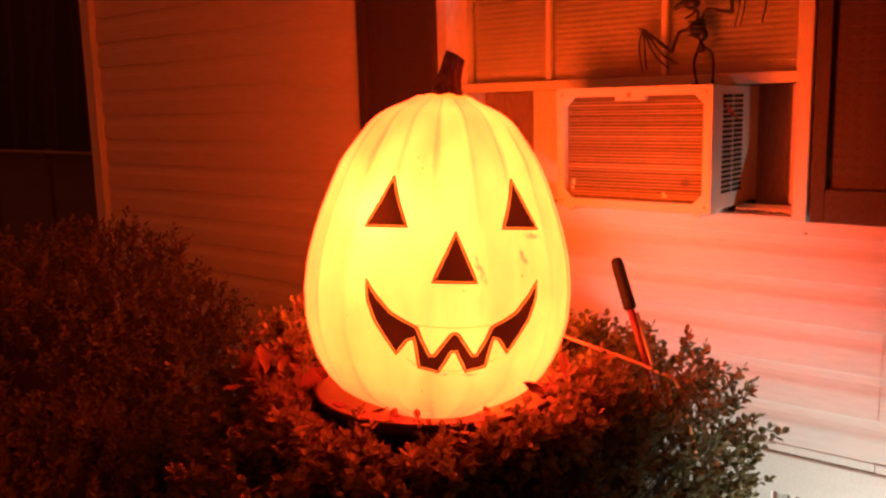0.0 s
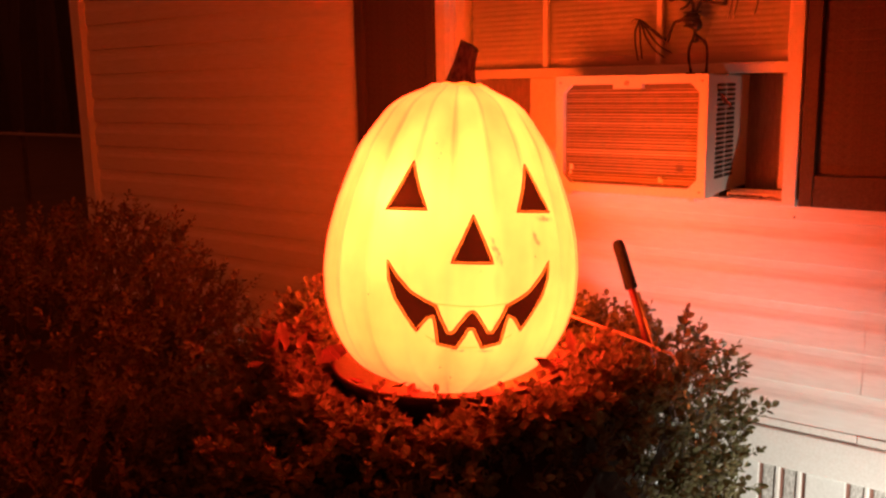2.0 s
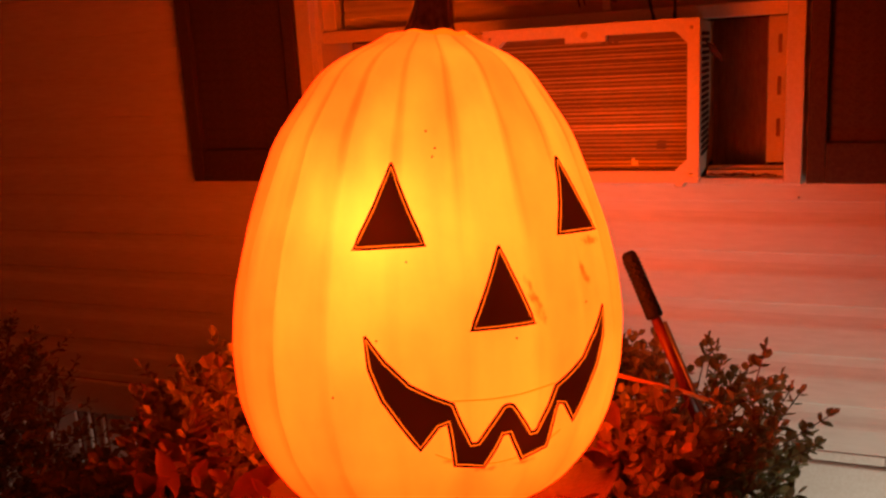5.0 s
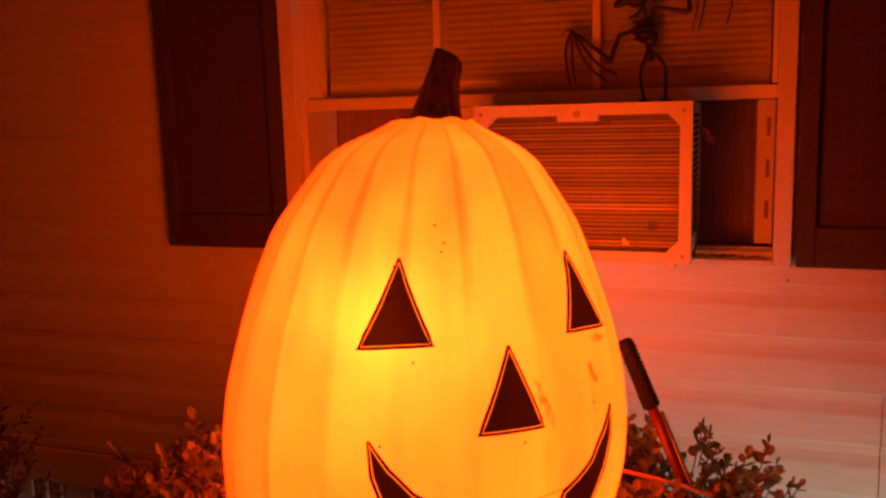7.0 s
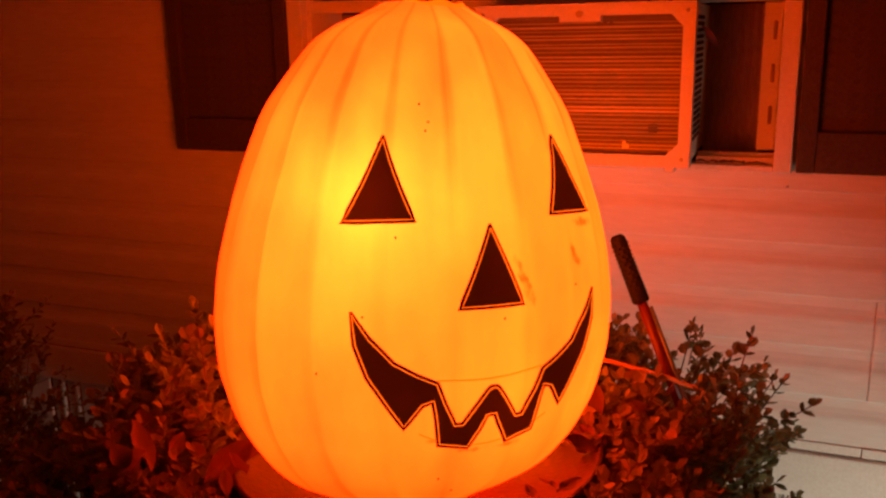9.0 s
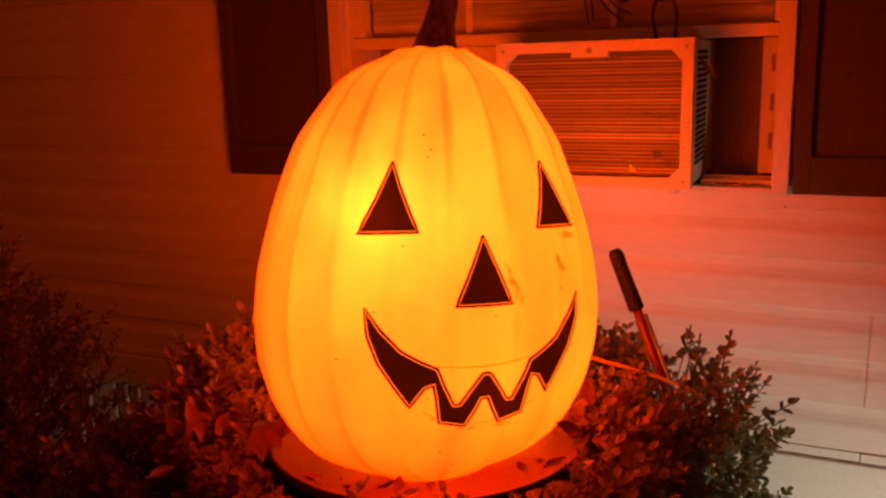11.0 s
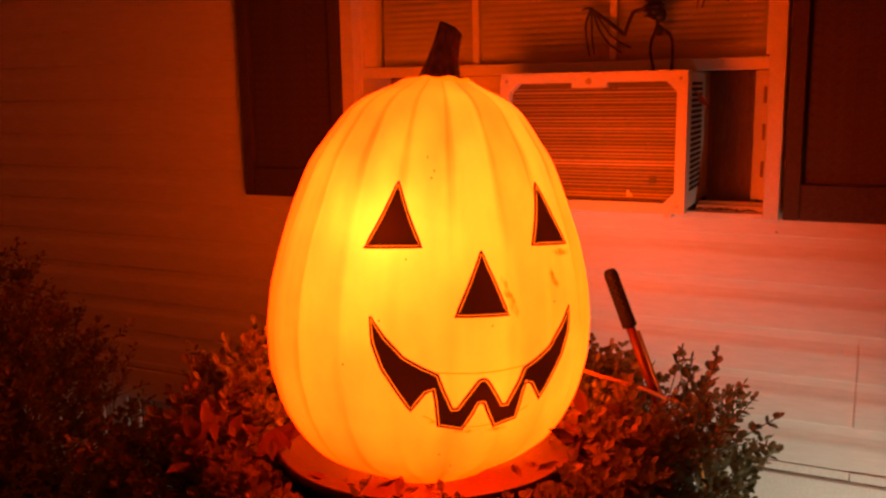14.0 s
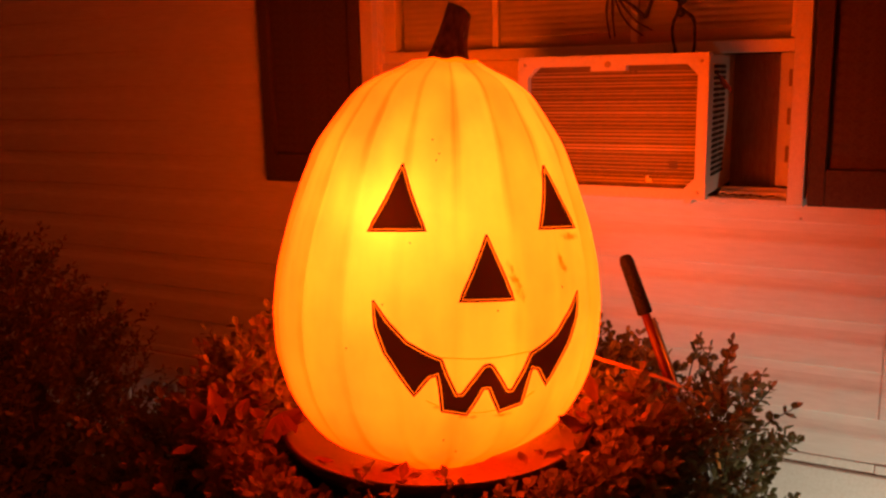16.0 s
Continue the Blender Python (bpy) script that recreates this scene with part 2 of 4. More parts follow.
def part(name, bm, material, parent=None, label="", smooth=False):
    me = bpy.data.meshes.new(name)
    bmesh.ops.recalc_face_normals(bm, faces=bm.faces)
    bm.to_mesh(me)
    bm.free()
    me.materials.append(material)
    if smooth:
        me.polygons.foreach_set("use_smooth", [True] * len(me.polygons))
    ob = new(name, me)
    ob.parent = parent
    return tagged(ob, label)


def box(bm, x0, x1, y0, y1, z0, z1, bevel=0.0):
    made = bmesh.ops.create_cube(bm, size=1)["verts"]
    bmesh.ops.scale(bm, vec=(x1 - x0, y1 - y0, z1 - z0), verts=made)
    bmesh.ops.translate(bm, vec=((x0 + x1) / 2, (y0 + y1) / 2, (z0 + z1) / 2), verts=made)
    if bevel:
        edges = list({e for v in made for e in v.link_edges})
        bmesh.ops.bevel(bm, geom=edges, offset=bevel, segments=2, profile=0.5, affect="EDGES")
    return bm


def slab(x0, x1, y0, y1, z0, z1, bevel=0.002):
    return box(bmesh.new(), x0, x1, y0, y1, z0, z1, bevel)


def tube(bm, points, radii, sides=8):
    """A round bar along points, its radius running along radii."""
    points = [Vector(p) for p in points]
    if not hasattr(radii, "__len__"):
        radii = [radii] * len(points)
    rings = []
    for i, p in enumerate(points):
        way = (points[min(i + 1, len(points) - 1)] - points[max(i - 1, 0)]).normalized()
        side = way.cross(Vector((0.31, 0.17, 0.93))).normalized()
        up = side.cross(way)
        rings.append([bm.verts.new(p + radii[i] * (math.cos(a) * side + math.sin(a) * up)) for a in [2 * math.pi * k / sides for k in range(sides)]])
    for a, b in zip(rings, rings[1:]):
        for k in range(sides):
            bm.faces.new((a[k], a[(k + 1) % sides], b[(k + 1) % sides], b[k]))
    bm.faces.new(rings[0][::-1])
    bm.faces.new(rings[-1])
    return bm


def smooth_line(points, steps=6):
    """Points along a soft curve through the given ones."""
    pts = [Vector(p) for p in points]
    out = []
    for i in range(len(pts) - 1):
        a, b, c, d = pts[max(i - 1, 0)], pts[i], pts[i + 1], pts[min(i + 2, len(pts) - 1)]
        for k in range(steps):
            t = k / steps
            out.append(0.5 * (2 * b + (c - a) * t + (2 * a - 5 * b + 4 * c - d) * t * t + (3 * b - a - 3 * c + d) * t ** 3))
    return out + [pts[-1]]


def thing(name, place, label, category, group="", kind="", turn=0):
    ob = new(name)
    ob.matrix_world = pose(*place, 0, 0, turn)
    return tagged(ob, label, category, group, kind)


# ---- ground and house ----
WALL = 2.435                              # outer face of the wall boards
CORNER, RIGHT_END = -3.98, 2.2
WIN_L, WIN_R, WIN_B, WIN_T = -1.80, -0.685, 1.19, 2.06

bm = bmesh.new()
bmesh.ops.create_grid(bm, x_segments=120, y_segments=120, size=60)
for v in bm.verts:
    if v.co.length < 8:
        v.co.z = 0.02 * noise.noise(v.co * 1.3)
ground = part("ground", bm, SOIL)
tagged(ground, "dark mulch and soil at night", "ground", kind="structure")

wall = tagged(new("wall_front"), "white vinyl dutch lap siding on a house front", "wall", kind="structure")
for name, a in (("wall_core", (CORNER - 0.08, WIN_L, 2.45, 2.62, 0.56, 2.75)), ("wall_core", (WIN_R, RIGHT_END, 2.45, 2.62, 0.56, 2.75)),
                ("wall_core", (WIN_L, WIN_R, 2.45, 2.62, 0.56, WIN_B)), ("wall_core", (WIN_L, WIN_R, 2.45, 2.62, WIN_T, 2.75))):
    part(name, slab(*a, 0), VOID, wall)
part("side_wall", slab(CORNER - 0.08, CORNER + 0.04, 2.57, 8.0, 0.4, 2.75, 0), VINYL, wall)
part("corner_post", slab(CORNER - 0.09, CORNER, 2.405, 2.47, 0.53, 2.75, 0.006), TRIM, wall)
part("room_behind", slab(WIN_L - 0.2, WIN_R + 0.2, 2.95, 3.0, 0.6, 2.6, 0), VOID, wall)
part("base_band", slab(CORNER, RIGHT_END, 2.418, 2.45, 0.432, 0.543, 0.004), TRIM, wall)
part("starter_strip", slab(CORNER, -0.4605, 2.424, 2.45, 0.548, 0.5705, 0.002), TRIM, wall)
part("starter_strip", slab(-0.459, RIGHT_END, 2.422, 2.45, 0.548, 0.5705, 0.002), TRIM, wall)
part("starter_groove", slab(CORNER, RIGHT_END, 2.430, 2.449, 0.53, 0.572, 0), RUST, wall)

# added dark screen, not known trees: hides the horizon and the sky
bm = bmesh.new()
rows = []
for i in range(81):
    x = -45 + i * 0.75
    h = 8.5 + 1.6 * noise.noise((x * 0.25, 0, 0)) + 0.8 * noise.noise((x * 1.1, 2, 0))
    rows.append([bm.verts.new((x, 17 + 0.8 * noise.noise((x, 5, k)), z)) for k, z in enumerate((0.0, 0.4 * h, 0.8 * h, h))])
for a, b in zip(rows, rows[1:]):
    for k in range(3):
        bm.faces.new((a[k], b[k], b[k + 1], a[k + 1]))
far = part("backdrop", bm, INNER)
tagged(far, "added dark screen with a treetop edge, hiding the horizon at night", "backdrop", kind="structure")

COURSE = 0.1143


def siding(x0, x1, z, proud=0.0, top=9.0):
    """One dutch lap course: a flat face, a cove above it and a turned butt below."""
    y = WALL - proud
    line = [(y + 0.002, z + 0.002), (y - 0.006, z), (y - 0.0075, z + 0.003), (y - 0.0070, z + 0.062), (y - 0.006, z + 0.069), (y - 0.003, z + 0.079),
            (y - 0.0005, z + 0.092), (y + 0.0005, z + COURSE + 0.004)]
    line = [(a, min(b, top)) for a, b in line]
    n = max(2, int((x1 - x0) / 0.35) + 1)
    xs = np.linspace(x0, x1, n)
    verts = [(x, p[0] + 0.0012 * noise.noise((x * 1.1, z * 9, 0.3)), p[1] + 0.001 * noise.noise((x * 0.8, z * 7, 4))) for x in xs for p in line]
    k = len(line)
    faces = [(i * k + j, i * k + j + 1, (i + 1) * k + j + 1, (i + 1) * k + j) for i in range(n - 1) for j in range(k - 1)]
    ob = new("siding_board", mesh_of("siding_board", verts, faces, VINYL))
    ob.parent = wall
    return ob


for c in range(19):
    z = 0.565 + c * COURSE
    if z + COURSE * 0.6 < WIN_B:
        if c in (1, 2):
            siding(CORNER, -0.4545, z)
            siding(-0.4575, RIGHT_END, z, 0.002)
        elif c in (3, 4):
            siding(CORNER, -2.9, z)
            siding(-2.903, RIGHT_END, z, 0.002)
        else:
            siding(CORNER, RIGHT_END, z)
    else:
        if z < WIN_B - 0.03:
            siding(WIN_L - 0.02, WIN_R + 0.02, z, 0, WIN_B - 0.012)
        siding(CORNER, WIN_L - 0.02, z)
        siding(WIN_R + 0.02, RIGHT_END, z)

skirting = tagged(new("skirting"), "white ribbed vinyl skirting under the house", "skirting", kind="structure")
x, turn_no = CORNER, 0
while x < RIGHT_END:
    w = (0.048, 0.048, 0.105)[turn_no % 3]
    if w > 0.1:
        part("skirting_rib", slab(x, x + w, 2.436, 2.462, 0.0, 0.436, 0.003), SKIRT, skirting)
    else:
        part("skirting_rib", slab(x, x + w - 0.0135, 2.440, 2.462, 0.0, 0.436, 0.003), RIBBED, skirting, "embossed rib")
        part("skirting_edge", slab(x + w - 0.0125, x + w, 2.434, 2.462, 0.0, 0.436, 0.003), TRIM, skirting)
    x += w + 0.011
    turn_no += 1
part("skirting_back", slab(CORNER, RIGHT_END, 2.4445, 2.48, 0.0, 0.45, 0), RUST, skirting)
part("corner_lip", slab(CORNER - 0.010, CORNER + 0.003, 2.398, 2.44, 0.53, 2.75, 0.002), TRIM, wall)

rail = thing("far_fence", (-10.0, 5.0, 0.0), "pale rail fence far off in the dark yard", "fence")
part("rail", slab(-4.0, 1.7, -0.02, 0.02, 1.05, 1.08, 0.006), FENCE, rail)
for k in range(5):
    part("post", slab(-4.0 + k * 1.4, -3.94 + k * 1.4, 0.021, 0.08, -0.02, 1.1, 0.01), TWIG, rail)

eave = part("eave", slab(CORNER - 0.5, RIGHT_END, 2.0, 2.6, 2.76, 2.9, 0.01), TRIM)
tagged(eave, "white roof eave above the wall", "eave", kind="structure")

# ---- window ----
window = tagged(new("window_1"), "white sash window with muntins, raised over an air conditioner", "window", kind="structure")
part("jamb", slab(WIN_L - 0.042, WIN_L, 2.405, 2.47, WIN_B, WIN_T + 0.04, 0.003), TRIM, window)
part("jamb", slab(WIN_R, WIN_R + 0.036, 2.405, 2.47, WIN_B - 0.012, WIN_T + 0.04, 0.003), TRIM, window)
part("head", slab(WIN_L, WIN_R, 2.405, 2.47, WIN_T, WIN_T + 0.04, 0.003), TRIM, window)
part("sill", slab(WIN_L - 0.042, WIN_R + 0.036, 2.416, 2.62, WIN_B - 0.016, WIN_B, 0.003), TRIM, window)
part("sill_track", slab(-0.845, WIN_R, 2.445, 2.456, WIN_B, WIN_B + 0.014, 0.001), TRIM, window)
part("sill_track", slab(-0.845, WIN_R, 2.474, 2.484, WIN_B, WIN_B + 0.020, 0.001), TRIM, window)
sash = part("upper_sash", slab(WIN_L, WIN_R, 2.440, 2.475, 1.530, 1.560, 0.003), TRIM, window)
part("stile", slab(WIN_L, WIN_L + 0.014, 2.430, 2.60, WIN_B + 0.002, WIN_T, 0.002), TRIM, window)
part("stile", slab(WIN_L + 0.014, WIN_L + 0.052, 2.446, 2.478, 1.562, WIN_T, 0.003), TRIM, window)
part("stile", slab(WIN_R - 0.012, WIN_R, 2.436, 2.478, 1.562, WIN_T, 0.003), TRIM, window)
for x in (-1.443, -1.065):
    part("muntin", slab(x - 0.009, x + 0.009, 2.452, 2.472, 1.562, WIN_T, 0.003), TRIM, window)
for x0, x1 in ((WIN_L + 0.052, -1.452), (-1.434, -1.074), (-1.056, WIN_R - 0.012)):
    pane = part("pane", slab(x0, x1, 2.461, 2.464, 1.562, WIN_T, 0), GLASS, window)
    pane.visible_shadow = False

blind = thing("window_blind", (0, 0, 0), "lowered ivory mini blind behind the glass", "blind")
slat = bmesh.new()
n = 10
for i in range(n + 1):
    x = WIN_L + 0.055 + (WIN_R - WIN_L - 0.07) * i / n
    for y, z in ((2.4845, -0.0095), (2.4905, 0.0005), (2.4985, 0.0095)):
        slat.verts.new((x, y, z))
slat.verts.ensure_lookup_table()
for i in range(n):
    for j in range(2):
        slat.faces.new([slat.verts[k] for k in (i * 3 + j, i * 3 + j + 1, i * 3 + j + 4, i * 3 + j + 3)])
first = part("slat", slat, BLIND, blind)
first.location.z = 1.60
for i in range(1, 28):
    s = new("slat", first.data)
    s.parent = blind
    s.location.z = 1.60 + i * 0.0160
    s.rotation_euler.y = 0.0006 * math.sin(i * 2.3)
part("bottom_rail", slab(WIN_L + 0.055, WIN_R - 0.015, 2.486, 2.508, 1.556, 1.594, 0.003), BLIND, blind)


# ---- shutters ----
def shutter(x0, x1, z0, z1, label):
    s = thing("shutter", ((x0 + x1) / 2, 2.432, z0), label, "shutter", "window shutters")
    w, h, b = (x1 - x0) / 2, z1 - z0, 0.036
    part("stile", slab(-w, -w + b, -0.032, -0.012, 0, h, 0.003), SHUTTER, s)
    part("stile", slab(w - b, w, -0.032, -0.012, 0, h, 0.003), SHUTTER, s)
    part("rail", slab(-w + b, w - b, -0.031, -0.012, 0, 0.085, 0.003), SHUTTER, s)
    part("rail", slab(-w + b, w - b, -0.031, -0.012, h - 0.085, h, 0.003), SHUTTER, s)
    part("backing", slab(-w + 0.004, w - 0.004, -0.0125, -0.004, 0.004, h - 0.004, 0), SHUTTER, s)
    lou = bmesh.new()
    a = [lou.verts.new(p) for p in ((-w + b, -0.013, 0.024), (w - b, -0.013, 0.024), (w - b, -0.0137, 0.002), (-w + b, -0.0137, 0.002), (-w + b, -0.013, -0.002), (w - b, -0.013, -0.002))]
    lou.faces.new((a[0], a[1], a[2], a[3]))
    lou.faces.new((a[3], a[2], a[5], a[4]))
    one = part("louver", lou, SHUTTER, s)
    one.location.z = 0.088
    k = 1
    while 0.088 + k * 0.026 < h - 0.112:
        o = new("louver", one.data)
        o.parent = s
        o.location.z = 0.088 + k * 0.026
        k += 1
    return s


shutter(-2.205, -1.846, 1.184, 2.10, "dark brown louvered plastic shutter beside the window")
shutter(-0.640, -0.281, 1.180, 2.10, "dark brown louvered plastic shutter by the air conditioner")

# ---- air conditioner ----
AX0, AX1, AY, AZ0, AZ1 = -1.294, -0.842, 2.262, 1.203, 1.530
unit = thing("air_conditioner", ((AX0 + AX1) / 2, AY, AZ0), "beige window air conditioner resting on the window sill", "air conditioner")
W, H = (AX1 - AX0) / 2, AZ1 - AZ0
part("casing", slab(-W + 0.004, W - 0.004, 0.03, 0.42, 0.004, H - 0.002, 0.004), METAL, unit)
bm = bmesh.new()
o = [(-W, 0), (W, 0), (W, H), (-W, H)]
ib, c = 0.024, 0.024
inner = [(-W + ib + c, ib), (W - ib - c, ib), (W - ib, ib + c), (W - ib, H - ib - c), (W - ib - c, H - ib), (0.040, H - ib), (0.040, H - ib - 0.012), (-0.045, H - ib - 0.012),
         (-0.045, H - ib), (-W + ib + c, H - ib), (-W + ib, H - ib - c), (-W + ib, ib + c)]
vo = [bm.verts.new((x, 0, z)) for x, z in o]
vi = [bm.verts.new((x, 0.001, z)) for x, z in inner]
for q in ((vo[0], vo[1], vi[1], vi[0]), (vo[1], vi[2], vi[1]), (vo[1], vo[2], vi[3], vi[2]), (vo[2], vi[4], vi[3]), (vo[2], vo[3], vi[9], vi[8], vi[7], vi[6], vi[5], vi[4]),
          (vo[3], vi[10], vi[9]), (vo[3], vo[0], vi[11], vi[10]), (vo[0], vi[0], vi[11])):
    bm.faces.new(q)
r = bmesh.ops.extrude_face_region(bm, geom=bm.faces[:])
bmesh.ops.translate(bm, vec=(0, 0.034, 0), verts=[v for v in r["geom"] if isinstance(v, bmesh.types.BMVert)])
part("bezel", bm, METAL, unit, "beige sheet metal rim with clipped corners")
part("coil", slab(-W + 0.02, W - 0.02, 0.020, 0.03, 0.02, H - 0.02, 0), COIL, unit, "dusty metal condenser fins")
rng = random.Random(4)
fin = slab(-W + 0.027, W - 0.027, 0.0165, 0.0205, -0.0016, 0.0016, 0)
fin0 = part("fin", fin, FIN, unit)
fin0.location.z = 0.034
for i in range(1, 31):
    f = new("fin", fin0.data)
    f.parent = unit
    f.location = (0, rng.uniform(-0.001, 0.0015), 0.034 + i * 0.0085 + rng.uniform(-0.0012, 0.0012))
    f.scale.z = rng.choice((0.5, 0.8, 1.0, 1.3))
sticker = bmesh.new()
v = [sticker.verts.new((0.095 + x, 0.0135, 0.042 + z)) for x, z in ((-0.006, -0.008), (0.003, -0.006), (0.007, -0.009), (0.006, 0.003), (0.001, 0.002), (-0.001, 0.010), (-0.007, 0.006))]
sticker.faces.new(v)
r = bmesh.ops.extrude_face_region(sticker, geom=sticker.faces[:])
bmesh.ops.translate(sticker, vec=(0, 0.0012, 0), verts=[q for q in r["geom"] if isinstance(q, bmesh.types.BMVert)])
part("sticker_scrap", sticker, TRIM, unit, "torn scrap of a pale sticker")
for x, z, w, h in ((-0.181, 0.068, 0.005, 0.008), (-0.184, 0.052, 0.004, 0.005)):
    part("sticker_scrap", slab(x - w, x + w, 0.0145, 0.0158, z - h, z + h, 0.0004), TRIM, unit, "torn scrap of a pale sticker")
for x in (0.034, 0.046, 0.059):
    part("dirt_patch", slab(x - 0.004, x + 0.004, 0.0150, 0.0160, 0.286, 0.297, 0), COIL, unit, "small dark dirt patch")
part("dirt_patch", slab(0.140, 0.158, 0.0150, 0.0160, 0.068, 0.086, 0.0004), COIL, unit, "small dark dirt patch")
emblem = bmesh.new()
bmesh.ops.create_cone(emblem, cap_ends=True, segments=20, radius1=0.0075, radius2=0.007, depth=0.003, matrix=pose(-0.004, -0.001, H - 0.021, 90))
part("emblem", emblem, STEEL, unit, "round grey maker's badge")
for x, z in ((-W + 0.016, H - 0.018), (W - 0.016, H - 0.018), (W - 0.016, 0.016), (-W + 0.016, 0.016)):
    sc = bmesh.new()
    bmesh.ops.create_cone(sc, cap_ends=True, segments=10, radius1=0.004, radius2=0.003, depth=0.003, matrix=pose(x, -0.001, z, 90))
    part("screw", sc, STEEL, unit)
# slots are raised dark strips, the shade of openings put into their colour
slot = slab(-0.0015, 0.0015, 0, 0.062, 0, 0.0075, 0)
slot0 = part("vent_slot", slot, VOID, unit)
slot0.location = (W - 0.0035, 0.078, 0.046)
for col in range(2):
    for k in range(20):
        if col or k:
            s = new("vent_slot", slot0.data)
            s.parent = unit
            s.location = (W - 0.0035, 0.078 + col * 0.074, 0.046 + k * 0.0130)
for x in (-W + 0.03, W - 0.05):
    part("foot", slab(x, x + 0.02, 0.01, 0.2, -0.013, 0.006, 0.003), METAL, unit)

filler = thing("accordion_panel", (0, 0, 0), "brown stained accordion filler panel beside the air conditioner", "panel", "filler panels")
bm = bmesh.new()
xs = np.linspace(-0.846, -0.722, 15)
lo = [bm.verts.new((x, 2.600 + 0.0025 * (i % 2), WIN_B + 0.004)) for i, x in enumerate(xs)]
hi = [bm.verts.new((x, 2.600 + 0.0025 * (i % 2), 1.529)) for i, x in enumerate(xs)]
for i in range(14):
    bm.faces.new((lo[i], lo[i + 1], hi[i + 1], hi[i]))
part("pleats", bm, PLEAT, filler)
part("edge_strip", slab(-0.724, WIN_R - 0.001, 2.500, 2.612, WIN_B + 0.022, 1.529, 0.003), TRIM, filler)
for z in (1.27, 1.36, 1.45):
    part("clip", slab(-0.704, -0.696, 2.4965, 2.501, z, z + 0.04, 0.002), PLEAT, filler)
filler2 = thing("accordion_panel", (0, 0, 0), "dark accordion filler panel with a pale end frame", "panel", "filler panels")
bm = bmesh.new()
xs = np.linspace(WIN_L + 0.015, -1.498, 25)
lo = [bm.verts.new((x, 2.600 + 0.0025 * (i % 2), WIN_B + 0.004)) for i, x in enumerate(xs)]
hi = [bm.verts.new((x, 2.600 + 0.0025 * (i % 2), 1.529)) for i, x in enumerate(xs)]
for i in range(24):
    bm.faces.new((lo[i], lo[i + 1], hi[i + 1], hi[i]))
part("pleats", bm, PLEAT, filler2)
part("edge_strip", slab(-1.500, -1.297, 2.455, 2.61, WIN_B + 0.004, 1.529, 0.003), TRIM, filler2)


# ---- lit pumpkin ----
PH_TURN = 48.8
pumpkin = thing("lit_pumpkin", (0, 0, 0), "tall glowing orange plastic jack-o'-lantern standing in a birdbath bowl", "pumpkin lantern")
pumpkin.matrix_world = pose(-1.0944, 1.4577, 0.8664, -5.0, 3.8, PH_TURN)
PROFILE_Q = (0, .02, .06, .12, .2, .3, .4, .5, .6, .7, .8, .88, .94, .98, 1.0)
PROFILE_R = (.25, .416, .661, .813, .925, .9965, 1.012, .988, .930, .842, .745, .612, .505, .32, .15)
_q = np.linspace(-0.1, 1.1, 1201)
_s = np.interp(_q, PROFILE_Q, PROFILE_R)
_s = np.convolve(np.pad(_s, 30, mode="edge"), np.ones(61) / 61, mode="valid")
GROOVES = [radians(10 + 20 * k) for k in range(-9, 9)]


def shell_point(deg, z, out=0.0):
    """A point of the shell, deg round from the face (positive to its own right), z above the base."""
    a = radians(deg)
    q = z / HEIGHT
    r = float(np.interp(q, _q, _s))
    near = min(abs((a - g + math.pi) % (2 * math.pi) - math.pi) for g in GROOVES)
    face = max(0.0, 1 - (abs(deg) / 47) ** 6) if abs(deg) < 47 else 0.0
    face *= 1.0 if 0.08 < q < 0.72 else max(0.0, 1 - abs(q - 0.4) * 1.2)
    fade = 1 - 0.8 * face
    r *= 1 - (0.042 - 0.02 * max(0.0, min(1.0, (q - 0.7) / 0.2))) * fade * math.exp(-(near / 0.06) ** 2) + 0.012 * fade * math.cos(near * 3)
    if abs(deg) > 90:
        r *= 1 + 0.028 * max(0.0, 1 - ((q - 0.8) / 0.2) ** 2) * min(1.0, (abs(deg) - 90) / 15)
    deep = FRONT if abs(deg) < 90 else REAR
    x, y = -SIDE * r * math.sin(a), -deep * r * math.cos(a)
    n = Vector((x / SIDE ** 2, y / deep ** 2, 0)).normalized()
    return Vector((x, y, z)) + n * out


NA, NZ = 224, 90
verts = [shell_point(360 * i / NA - 180, HEIGHT * k / NZ) for k in range(NZ + 1) for i in range(NA)]
faces = [(k * NA + i, k * NA + (i + 1) % NA, (k + 1) * NA + (i + 1) % NA, (k + 1) * NA + i) for k in range(NZ) for i in range(NA)]
verts += [(0, 0, 0.004), (0, 0, HEIGHT - 0.004)]
faces += [((i + 1) % NA, i, len(verts) - 2) for i in range(NA)] + [(NZ * NA + i, NZ * NA + (i + 1) % NA, len(verts) - 1) for i in range(NA)]
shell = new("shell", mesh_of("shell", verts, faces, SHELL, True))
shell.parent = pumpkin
# faces out of view carry the added stronger glow
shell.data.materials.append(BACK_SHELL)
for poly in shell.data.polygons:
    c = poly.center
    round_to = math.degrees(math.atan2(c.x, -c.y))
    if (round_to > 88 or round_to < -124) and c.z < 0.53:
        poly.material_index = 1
lamp("pumpkin_bulb", pumpkin.matrix_world @ Vector((-0.098, -0.045, 0.395)), BULB_WATTS, (1.0, 1.0, 1.0), 0.03)


